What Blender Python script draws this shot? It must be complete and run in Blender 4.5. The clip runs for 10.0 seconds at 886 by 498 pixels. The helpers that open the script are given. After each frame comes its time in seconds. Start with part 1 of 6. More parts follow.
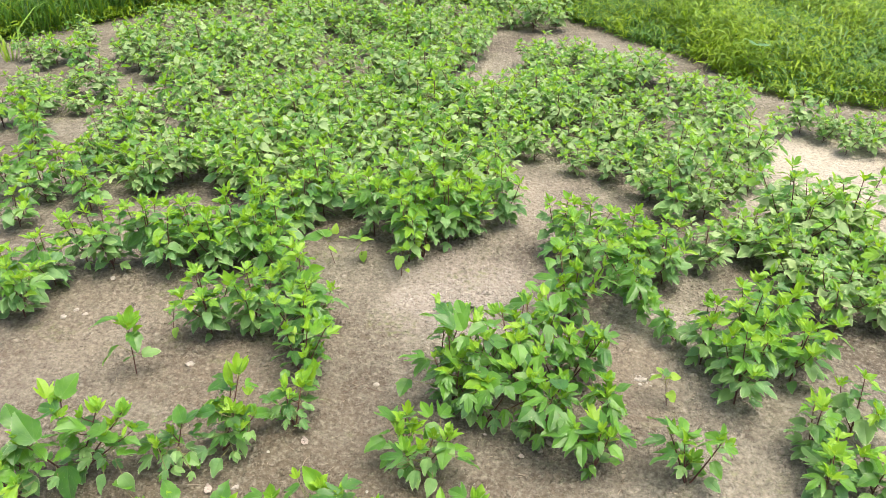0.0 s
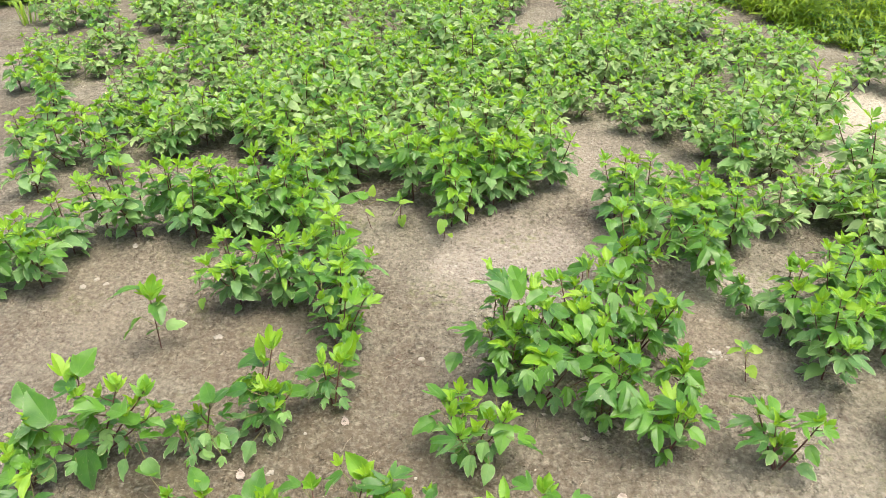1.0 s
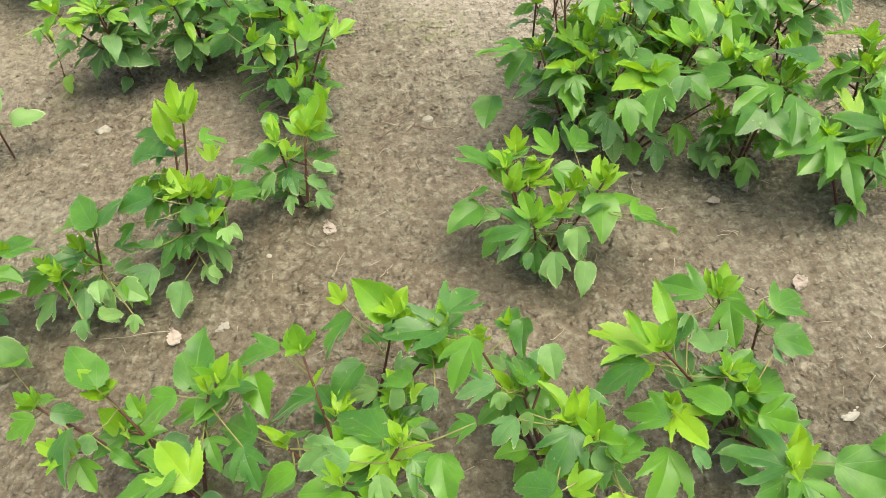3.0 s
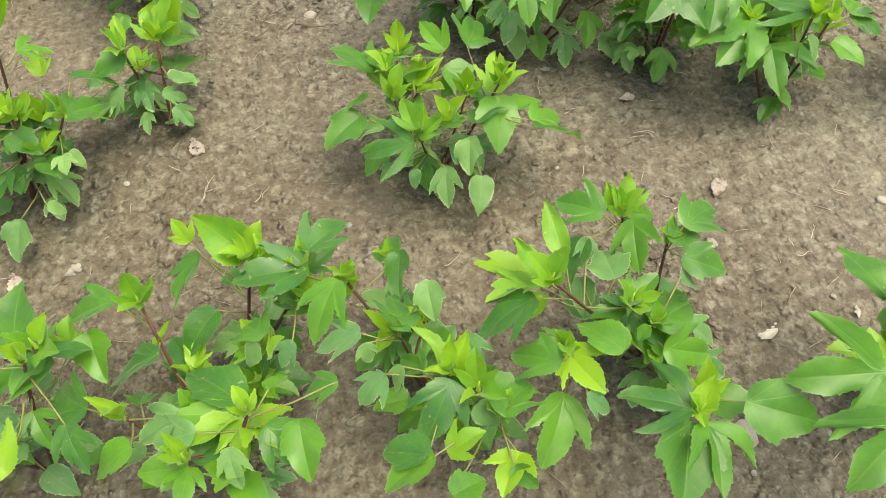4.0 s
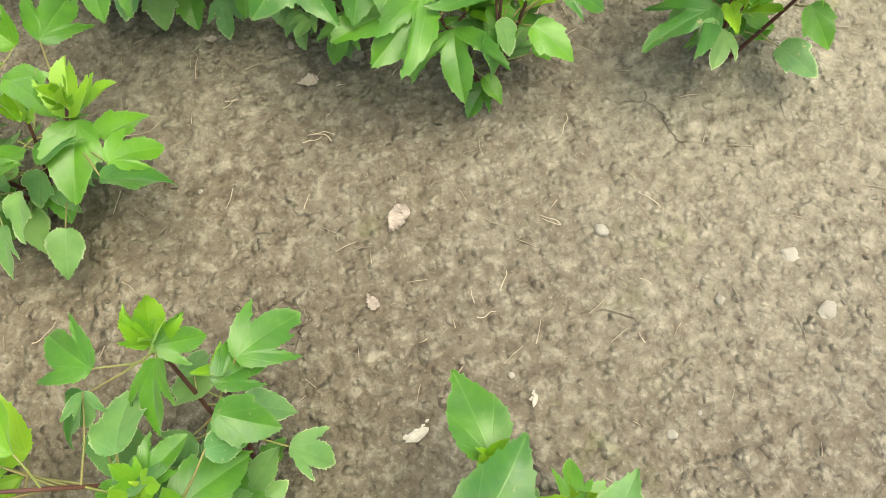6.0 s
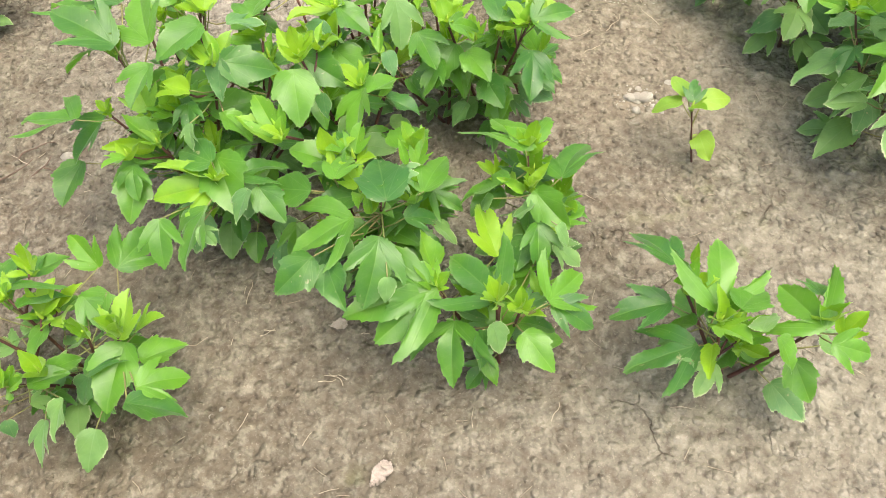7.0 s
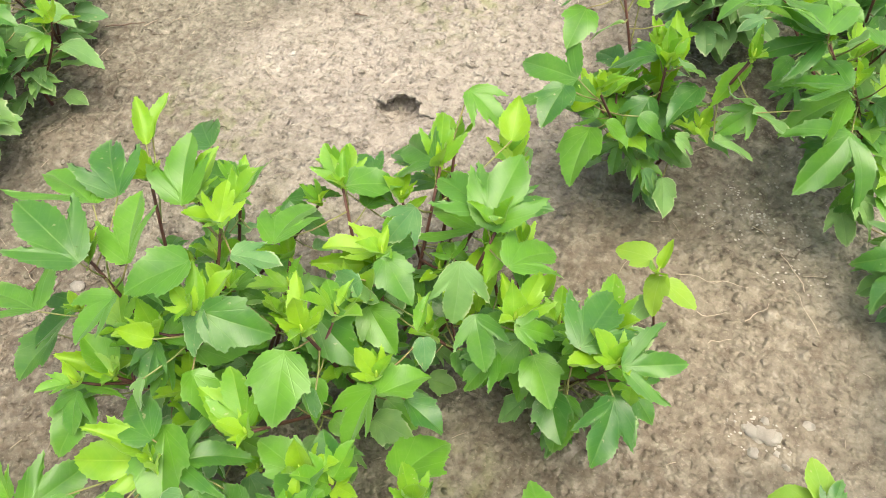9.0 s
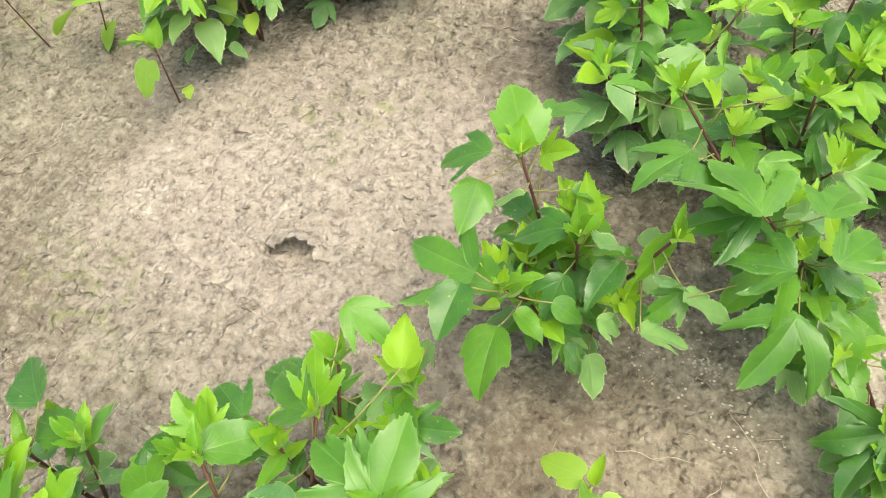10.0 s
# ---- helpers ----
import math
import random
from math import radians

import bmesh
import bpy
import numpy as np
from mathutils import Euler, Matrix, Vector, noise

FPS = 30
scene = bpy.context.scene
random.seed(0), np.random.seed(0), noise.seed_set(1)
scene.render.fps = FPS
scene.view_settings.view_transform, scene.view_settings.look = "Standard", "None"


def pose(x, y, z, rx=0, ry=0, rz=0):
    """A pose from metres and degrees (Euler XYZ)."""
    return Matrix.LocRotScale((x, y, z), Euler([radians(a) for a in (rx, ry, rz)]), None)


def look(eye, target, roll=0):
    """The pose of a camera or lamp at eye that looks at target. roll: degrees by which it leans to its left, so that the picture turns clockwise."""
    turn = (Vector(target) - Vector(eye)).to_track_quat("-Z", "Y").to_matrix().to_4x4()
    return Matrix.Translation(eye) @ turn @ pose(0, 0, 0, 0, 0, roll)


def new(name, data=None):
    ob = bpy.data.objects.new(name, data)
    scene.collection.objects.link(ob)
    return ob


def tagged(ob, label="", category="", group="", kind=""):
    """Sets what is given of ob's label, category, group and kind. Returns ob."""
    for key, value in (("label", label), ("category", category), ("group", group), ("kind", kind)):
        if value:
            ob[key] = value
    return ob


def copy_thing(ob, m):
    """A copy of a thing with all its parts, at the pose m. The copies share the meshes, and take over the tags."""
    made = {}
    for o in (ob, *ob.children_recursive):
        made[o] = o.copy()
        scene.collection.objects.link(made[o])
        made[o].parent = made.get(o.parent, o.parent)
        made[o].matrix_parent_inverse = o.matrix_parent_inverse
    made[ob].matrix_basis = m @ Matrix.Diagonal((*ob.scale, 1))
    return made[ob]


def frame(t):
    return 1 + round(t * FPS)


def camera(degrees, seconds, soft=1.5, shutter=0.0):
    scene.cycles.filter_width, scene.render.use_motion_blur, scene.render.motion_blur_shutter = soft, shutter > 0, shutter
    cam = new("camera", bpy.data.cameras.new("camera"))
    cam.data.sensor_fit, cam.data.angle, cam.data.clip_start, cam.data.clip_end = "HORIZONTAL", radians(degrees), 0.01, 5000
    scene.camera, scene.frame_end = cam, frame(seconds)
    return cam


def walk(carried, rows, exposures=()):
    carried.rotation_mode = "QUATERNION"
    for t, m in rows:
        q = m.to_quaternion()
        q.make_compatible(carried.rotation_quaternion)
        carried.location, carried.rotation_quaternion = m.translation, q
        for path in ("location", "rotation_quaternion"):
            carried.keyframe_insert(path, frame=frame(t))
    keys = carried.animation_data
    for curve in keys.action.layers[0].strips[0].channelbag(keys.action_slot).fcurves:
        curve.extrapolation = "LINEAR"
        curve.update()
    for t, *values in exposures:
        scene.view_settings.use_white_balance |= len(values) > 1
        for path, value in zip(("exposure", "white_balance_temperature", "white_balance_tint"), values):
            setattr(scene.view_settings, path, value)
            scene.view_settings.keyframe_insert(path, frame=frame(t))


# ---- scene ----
cam = camera(59.4, 10.0, 0.6)
PATH = [
    (0, (0.056, 0.008, 1.617), (0.014, 1.724, 0.592), 0.9),
    (0.5, (0.04, 0.056, 1.571), (-0.026, 1.769, 0.542), 0.2),
    (1, (-0.02, 0.19, 1.468), (-0.126, 1.866, 0.382), -0.7),
    (1.5, (-0.123, 0.365, 1.299), (-0.227, 1.998, 0.149), -2.3),
    (2, (-0.193, 0.493, 1.156), (-0.284, 2.072, -0.068), -3.4),
    (2.5, (-0.209, 0.617, 1.048), (-0.274, 2.138, -0.249), -4.5),
    (3, (-0.202, 0.737, 0.896), (-0.185, 2.081, -0.585), -5.7),
    (3.2, (-0.19, 0.776, 0.864), (-0.157, 2.065, -0.664), -6.3),
    (4.3, (-0.069, 0.854, 0.784), (0.066, 1.916, -0.906), -4.1),
    (4.5, (-0.035, 0.882, 0.756), (0.105, 1.893, -0.964), -4.3),
    (5, (0.058, 0.96, 0.701), (0.161, 1.779, -1.121), -5.7),
    (5.5, (0.158, 1.011, 0.7), (0.251, 1.754, -1.154), -7.7),
    (6, (0.315, 1.084, 0.727), (0.397, 1.8, -1.139), -5.8),
    (6.2, (0.385, 1.119, 0.762), (0.42, 1.851, -1.099), -6.2),
    (7.3, (0.471, 1.203, 0.857), (0.222, 2.333, -0.775), -9.8),
    (7.5, (0.481, 1.243, 0.844), (0.196, 2.384, -0.774), -9.0),
    (8, (0.496, 1.327, 0.848), (0.126, 2.45, -0.764), -6.7),
    (8.5, (0.491, 1.402, 0.851), (0.065, 2.513, -0.756), -5.9),
    (9, (0.489, 1.55, 0.807), (-0.016, 2.59, -0.825), -7.5),
    (9.5, (0.49, 1.693, 0.815), (-0.044, 2.673, -0.845), -8.7),
    (10, (0.478, 1.828, 0.821), (0.083, 2.839, -0.859), -9.5),
]
walk(cam, [(t, look(eye, aim, roll)) for t, eye, aim, roll in PATH],
     [(0.0, 1.52, 6550, 6), (3.0, 1.45, 6900, -1), (5.0, 1.44, 7000, -2), (6.0, 1.51, 7000, -4), (7.5, 1.66, 6600, 7), (10.0, 1.58, 6800, 2)])

# ---------------------------------------------------------------- light
world = bpy.data.worlds.new("sky")
scene.world = world
world.use_nodes = True
wn = world.node_tree
sky = wn.nodes.new("ShaderNodeTexSky")
sky.sky_type = "NISHITA"
sky.sun_disc = False
sky.sun_elevation, sky.sun_rotation = radians(75.8), radians(108.4)
sky.dust_density, sky.air_density, sky.ozone_density = 6.0, 0.6, 0.6
wn.links.new(sky.outputs[0], wn.nodes["Background"].inputs[0])
wn.nodes["Background"].inputs[1].default_value = 0.15

sun_data = bpy.data.lights.new("sun", "SUN")
sun_data.energy, sun_data.angle, sun_data.color = 1.1, radians(50), (1.0, 0.95, 0.86)
sun = new("sun", sun_data)
sun.matrix_world = look((1.2, -0.4, 5.0), (0, 0, 0))


# ---------------------------------------------------------------- node helpers
def material(name):
    m = bpy.data.materials.new(name)
    m.use_nodes = True
    nt = m.node_tree
    nt.nodes.clear()
    out = nt.nodes.new("ShaderNodeOutputMaterial")
    return m, nt, out


def node(nt, kind, **sets):
    n = nt.nodes.new(kind)
    for k, v in sets.items():
        if k == "operation":
            n.operation = v
        elif k == "blend_type":
            n.blend_type = v
    return n


def plug(nt, n, key, v):
    if isinstance(v, bpy.types.NodeSocket):
        nt.links.new(v, n.inputs[key])
    elif v is not None:
        n.inputs[key].default_value = v


def mathn(nt, op, a, b=None, c=None, clamp=False):
    n = nt.nodes.new("ShaderNodeMath")
    n.operation, n.use_clamp = op, clamp
    for i, v in enumerate((a, b, c)):
        plug(nt, n, i, v)
    return n.outputs[0]


def mixc(nt, fac, a, b, blend="MIX"):
    n = nt.nodes.new("ShaderNodeMix")
    n.data_type, n.blend_type = "RGBA", blend
    plug(nt, n, 0, fac)
    plug(nt, n, 6, a if isinstance(a, bpy.types.NodeSocket) else (*a, 1.0))
    plug(nt, n, 7, b if isinstance(b, bpy.types.NodeSocket) else (*b, 1.0))
    return n.outputs[2]


def noisen(nt, vec, scale, detail=4.0, rough=0.55, distortion=0.0):
    n = nt.nodes.new("ShaderNodeTexNoise")
    if vec is not None:
        nt.links.new(vec, n.inputs["Vector"])
    n.inputs["Scale"].default_value, n.inputs["Detail"].default_value = scale, detail
    n.inputs["Roughness"].default_value, n.inputs["Distortion"].default_value = rough, distortion
    return n.outputs[0]


def rampn(nt, fac, lo, hi, a=0.0, b=1.0):
    n = nt.nodes.new("ShaderNodeMapRange")
    n.clamp = True
    plug(nt, n, 0, fac)
    for i, v in ((1, lo), (2, hi), (3, a), (4, b)):
        plug(nt, n, i, v)
    return n.outputs[0]


def bumpn(nt, height, dist, strength=1.0, normal=None):
    n = nt.nodes.new("ShaderNodeBump")
    n.inputs["Strength"].default_value, n.inputs["Distance"].default_value = strength, dist
    nt.links.new(height, n.inputs["Height"])
    if normal is not None:
        nt.links.new(normal, n.inputs["Normal"])
    return n.outputs[0]


def principled(nt, out, colour, rough=0.8, spec=0.5, normal=None):
    p = nt.nodes.new("ShaderNodeBsdfPrincipled")
    plug(nt, p, "Base Color", colour if isinstance(colour, bpy.types.NodeSocket) else (*colour, 1.0))
    plug(nt, p, "Roughness", rough)
    p.inputs["Specular IOR Level"].default_value = spec
    if normal is not None:
        nt.links.new(normal, p.inputs["Normal"])
    nt.links.new(p.outputs[0], out.inputs[0])
    return p


# ---------------------------------------------------------------- materials
def soil_material():
    m, nt, out = material("dry_soil")
    pos = nt.nodes.new("ShaderNodeNewGeometry").outputs["Position"]
    big = noisen(nt, pos, 1.6, 5.0, 0.6, 0.4)
    mid = noisen(nt, pos, 9.0, 6.0, 0.65)
    fine = noisen(nt, pos, 70.0, 4.0, 0.62)
    grit = noisen(nt, pos, 260.0, 4.0, 0.75)
    c = mixc(nt, rampn(nt, big, 0.38, 0.62), (0.120, 0.101, 0.080), (0.270, 0.246, 0.198))
    c = mixc(nt, rampn(nt, mid, 0.42, 0.66, 0.0, 0.5), c, (0.168, 0.144, 0.112))
    blot = noisen(nt, pos, 24.0, 6.0, 0.66)
    c = mixc(nt, rampn(nt, blot, 0.50, 0.68, 0.0, 0.55), c, (0.118, 0.098, 0.075))
    c = mixc(nt, rampn(nt, blot, 0.46, 0.30, 0.0, 0.55), c, (0.345, 0.315, 0.256))
    # paler and darker soil in patches of their own shape
    sepp = nt.nodes.new("ShaderNodeSeparateXYZ")
    nt.links.new(pos, sepp.inputs[0])
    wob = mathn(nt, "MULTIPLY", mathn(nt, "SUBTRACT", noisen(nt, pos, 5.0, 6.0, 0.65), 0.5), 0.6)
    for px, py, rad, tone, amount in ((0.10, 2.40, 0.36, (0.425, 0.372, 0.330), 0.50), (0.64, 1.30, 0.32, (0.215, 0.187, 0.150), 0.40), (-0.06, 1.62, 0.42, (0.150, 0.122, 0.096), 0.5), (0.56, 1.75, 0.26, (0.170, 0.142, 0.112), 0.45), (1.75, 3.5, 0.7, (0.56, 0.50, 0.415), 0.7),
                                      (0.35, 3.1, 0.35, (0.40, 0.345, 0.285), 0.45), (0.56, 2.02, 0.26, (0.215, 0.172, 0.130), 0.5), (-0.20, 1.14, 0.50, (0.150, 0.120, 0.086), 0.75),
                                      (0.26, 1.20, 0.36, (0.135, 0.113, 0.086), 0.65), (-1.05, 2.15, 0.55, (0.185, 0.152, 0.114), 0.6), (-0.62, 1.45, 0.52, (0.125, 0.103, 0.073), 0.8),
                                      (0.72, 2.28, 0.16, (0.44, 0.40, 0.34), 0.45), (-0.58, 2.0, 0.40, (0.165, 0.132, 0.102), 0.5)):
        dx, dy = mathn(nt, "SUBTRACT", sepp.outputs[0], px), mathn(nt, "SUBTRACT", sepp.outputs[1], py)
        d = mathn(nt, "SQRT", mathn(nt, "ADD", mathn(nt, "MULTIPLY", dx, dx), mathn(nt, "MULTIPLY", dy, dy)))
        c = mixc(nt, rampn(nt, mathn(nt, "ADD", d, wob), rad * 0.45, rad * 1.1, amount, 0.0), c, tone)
    # crumbs in two sizes, closely packed where the crust has broken up
    warp = nt.nodes.new("ShaderNodeVectorMath")
    warp.operation = "MULTIPLY_ADD"
    wnoise = nt.nodes.new("ShaderNodeTexNoise")
    wnoise.inputs["Scale"].default_value, wnoise.inputs["Detail"].default_value = 60.0, 3.0
    nt.links.new(pos, wnoise.inputs["Vector"])
    nt.links.new(wnoise.outputs[1], warp.inputs[0])
    warp.inputs[1].default_value = (0.006, 0.006, 0.006)
    nt.links.new(pos, warp.inputs[2])
    domes = []
    for scale in (50.0, 125.0):
        v = nt.nodes.new("ShaderNodeTexVoronoi")
        v.inputs["Scale"].default_value = scale
        nt.links.new(warp.outputs[0], v.inputs["Vector"])
        sepc = nt.nodes.new("ShaderNodeSeparateColor")
        nt.links.new(v.outputs["Color"], sepc.inputs[0])
        domes.append((rampn(nt, v.outputs["Distance"], 0.15, 0.72, 1.0, 0.0), sepc.outputs[0]))
    loose = rampn(nt, noisen(nt, pos, 7.0, 5.0, 0.65), 0.40, 0.60)
    big_dome = mathn(nt, "MULTIPLY", mathn(nt, "MULTIPLY", domes[0][0], rampn(nt, domes[0][1], 0.35, 0.9)), loose)
    small_dome = mathn(nt, "MULTIPLY", domes[1][0], rampn(nt, domes[1][1], 0.15, 0.8))
    grains = mathn(nt, "ADD", mathn(nt, "MULTIPLY", big_dome, 1.0), mathn(nt, "MULTIPLY", small_dome, 0.5))
    # crumb tops paler, gaps between darker: relief shading put into the colour
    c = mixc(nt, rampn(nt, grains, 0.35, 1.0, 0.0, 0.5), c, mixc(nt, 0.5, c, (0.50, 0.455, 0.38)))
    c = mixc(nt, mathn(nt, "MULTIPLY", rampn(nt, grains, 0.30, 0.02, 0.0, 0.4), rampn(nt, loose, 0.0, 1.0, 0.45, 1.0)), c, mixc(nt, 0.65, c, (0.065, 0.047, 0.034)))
    # grains: speckle, its hollows shaded dark and tops lit pale in the colour
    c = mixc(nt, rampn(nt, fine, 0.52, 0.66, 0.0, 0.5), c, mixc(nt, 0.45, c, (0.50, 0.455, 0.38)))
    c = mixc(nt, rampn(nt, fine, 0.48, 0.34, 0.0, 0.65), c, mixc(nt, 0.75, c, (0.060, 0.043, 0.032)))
    c = mixc(nt, rampn(nt, grit, 0.58, 0.70, 0.0, 0.35), c, (0.48, 0.43, 0.355))
    # shrinkage cracks where damp soil has dried
    crack = nt.nodes.new("ShaderNodeTexVoronoi")
    crack.feature = "DISTANCE_TO_EDGE"
    crack.inputs["Scale"].default_value = 9.0
    cwarp = nt.nodes.new("ShaderNodeVectorMath")
    cwarp.operation = "MULTIPLY_ADD"
    cnoise = nt.nodes.new("ShaderNodeTexNoise")
    cnoise.inputs["Scale"].default_value, cnoise.inputs["Detail"].default_value = 22.0, 4.0
    nt.links.new(pos, cnoise.inputs["Vector"])
    nt.links.new(cnoise.outputs[1], cwarp.inputs[0])
    cwarp.inputs[1].default_value = (0.05, 0.05, 0.05)
    nt.links.new(pos, cwarp.inputs[2])
    nt.links.new(cwarp.outputs[0], crack.inputs["Vector"])
    cracks = mathn(nt, "MULTIPLY", rampn(nt, crack.outputs["Distance"], 0.002, 0.012, 1.0, 0.0), rampn(nt, noisen(nt, pos, 4.3, 5.0, 0.65), 0.56, 0.64))
    c = mixc(nt, mathn(nt, "MULTIPLY", cracks, 0.45), c, (0.085, 0.060, 0.042))
    moss = mathn(nt, "MULTIPLY", rampn(nt, noisen(nt, pos, 3.1, 3.0), 0.56, 0.68), rampn(nt, noisen(nt, pos, 38.0, 4.0), 0.48, 0.64, 0.0, 0.5))
    c = mixc(nt, moss, c, (0.16, 0.18, 0.065))
    c = mixc(nt, 1.0, c, (0.90, 0.903, 0.878), "MULTIPLY")
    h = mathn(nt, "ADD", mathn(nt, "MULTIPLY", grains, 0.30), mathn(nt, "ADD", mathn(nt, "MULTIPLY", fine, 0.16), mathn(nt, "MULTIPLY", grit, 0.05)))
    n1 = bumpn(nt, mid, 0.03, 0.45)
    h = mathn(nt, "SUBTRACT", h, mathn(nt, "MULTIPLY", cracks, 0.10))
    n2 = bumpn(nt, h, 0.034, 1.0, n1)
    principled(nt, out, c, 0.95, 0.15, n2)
    return m


def leaf_material(name, fresh, deep, vein, gloss, through_colour, dusty=0.10, margin=0.15):
    """Leaf blade: the UV map holds the blade's own plan, stalk at the origin, tip towards +v."""
    m, nt, out = material(name)
    uv = nt.nodes.new("ShaderNodeUVMap").outputs[0]
    sep = nt.nodes.new("ShaderNodeSeparateXYZ")
    nt.links.new(uv, sep.inputs[0])
    u, v = sep.outputs[0], sep.outputs[1]
    au = mathn(nt, "ABSOLUTE", u)
    lines = rampn(nt, au, 0.003, 0.015, 1.0, 0.0)
    for ang in (50, 24):
        d = mathn(nt, "ABSOLUTE", mathn(nt, "SUBTRACT", mathn(nt, "MULTIPLY", au, math.cos(radians(ang))), mathn(nt, "MULTIPLY", v, math.sin(radians(ang)))))
        lines = mathn(nt, "MAXIMUM", lines, rampn(nt, d, 0.001, 0.010, 0.7, 0.0))
    # side veins off the midrib
    s = mathn(nt, "FRACT", mathn(nt, "MULTIPLY", mathn(nt, "SUBTRACT", v, mathn(nt, "MULTIPLY", au, 0.75)), 7.0))
    side = rampn(nt, mathn(nt, "ABSOLUTE", mathn(nt, "SUBTRACT", s, 0.5)), 0.02, 0.10, 0.22, 0.0)
    lines = mathn(nt, "MAXIMUM", lines, side)
    info = nt.nodes.new("ShaderNodeObjectInfo").outputs["Random"]
    isl = nt.nodes.new("ShaderNodeNewGeometry").outputs["Random Per Island"]
    rnd = mathn(nt, "FRACT", mathn(nt, "ADD", info, isl))
    comb = nt.nodes.new("ShaderNodeCombineXYZ")
    nt.links.new(u, comb.inputs[0]), nt.links.new(v, comb.inputs[1]), nt.links.new(mathn(nt, "MULTIPLY", rnd, 40.0), comb.inputs[2])
    mott = noisen(nt, comb.outputs[0], 3.0, 4.0, 0.6)
    c = mixc(nt, mathn(nt, "ADD", mathn(nt, "MULTIPLY", rnd, 1.0), mathn(nt, "MULTIPLY", mathn(nt, "SUBTRACT", mott, 0.5), 1.3), None, True), fresh, deep)
    c = mixc(nt, mathn(nt, "MULTIPLY", lines, 0.24), c, vein)
    # insect scars and dusty flecks on a few blades
    spots = mathn(nt, "MULTIPLY", rampn(nt, noisen(nt, comb.outputs[0], 9.0, 2.0), 0.68, 0.74), rampn(nt, rnd, 0.62, 0.70))
    c = mixc(nt, mathn(nt, "MULTIPLY", spots, 0.6), c, (0.42, 0.36, 0.18))
    dust = rampn(nt, noisen(nt, comb.outputs[0], 5.0, 5.0, 0.7), 0.50, 0.72, 0.0, dusty)
    c = mixc(nt, dust, c, (0.36, 0.42, 0.21))
    # pale margin, uneven along the blade
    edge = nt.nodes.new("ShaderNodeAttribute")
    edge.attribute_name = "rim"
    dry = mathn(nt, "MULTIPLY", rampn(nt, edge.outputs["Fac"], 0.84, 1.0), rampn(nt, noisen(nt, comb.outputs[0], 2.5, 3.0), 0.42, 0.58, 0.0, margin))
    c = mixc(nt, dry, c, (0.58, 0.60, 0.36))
    rough = mathn(nt, "ADD", gloss, mathn(nt, "MULTIPLY", mott, 0.2))
    nrm = bumpn(nt, mathn(nt, "SUBTRACT", mathn(nt, "MULTIPLY", mott, 0.5), lines), 0.0012, 0.25)
    p = principled(nt, out, c, rough, 0.5, nrm)
    p.inputs["Sheen Weight"].default_value, p.inputs["Sheen Roughness"].default_value = 0.14, 0.45
    tr = nt.nodes.new("ShaderNodeBsdfTranslucent")
    nt.links.new(mixc(nt, 0.5, c, through_colour), tr.inputs[0])
    mx = nt.nodes.new("ShaderNodeMixShader")
    mx.inputs[0].default_value = 0.40
    nt.links.new(p.outputs[0], mx.inputs[1]), nt.links.new(tr.outputs[0], mx.inputs[2])
    nt.links.new(mx.outputs[0], out.inputs[0])
    return m


def plain_material(name, a, b, scale, rough=0.7, bump=0.002):
    m, nt, out = material(name)
    pos = nt.nodes.new("ShaderNodeTexCoord").outputs["Object"]
    isl = nt.nodes.new("ShaderNodeNewGeometry").outputs["Random Per Island"]
    info = nt.nodes.new("ShaderNodeObjectInfo").outputs["Random"]
    n = noisen(nt, pos, scale, 5.0, 0.6)
    f = mathn(nt, "ADD", rampn(nt, n, 0.3, 0.7, 0.0, 0.7), mathn(nt, "MULTIPLY", mathn(nt, "FRACT", mathn(nt, "ADD", isl, info)), 0.3))
    principled(nt, out, mixc(nt, f, a, b), rough, 0.3, bumpn(nt, n, bump, 0.8))
    return m


SOIL = soil_material()
LEAF_YOUNG = leaf_material("young_leaf", (0.219, 0.385, 0.011), (0.094, 0.262, 0.013), (0.36, 0.52, 0.06), 0.40, (0.45, 0.70, 0.01))
LEAF_MID = leaf_material("grown_leaf", (0.104, 0.262, 0.016), (0.032, 0.120, 0.020), (0.25, 0.42, 0.10), 0.28, (0.27, 0.56, 0.03))
LEAF_OLD = leaf_material("old_leaf", (0.190, 0.343, 0.092), (0.077, 0.203, 0.064), (0.32, 0.44, 0.20), 0.42, (0.30, 0.52, 0.08), 0.10, 0.75)
# dusty far leaves, with the sky's grazing sheen put into the colour
LEAF_DUSTY_SHEEN = leaf_material("dusty_sheen_leaf", (0.315, 0.430, 0.165), (0.155, 0.280, 0.090), (0.34, 0.44, 0.26), 0.45, (0.34, 0.52, 0.12), 0.25, 0.6)
LEAF_YELLOW = leaf_material("yellowing_leaf", (0.245, 0.385, 0.030), (0.155, 0.310, 0.030), (0.36, 0.45, 0.14), 0.45, (0.45, 0.65, 0.04))
STEM = plain_material("woody_stem", (0.050, 0.020, 0.018), (0.115, 0.050, 0.034), 60.0, 0.6)
STALK = plain_material("green_stalk", (0.20, 0.13, 0.06), (0.16, 0.22, 0.06), 60.0, 0.55)
BUD = plain_material("tender_bud", (0.30, 0.42, 0.04), (0.22, 0.36, 0.04), 80.0, 0.5)


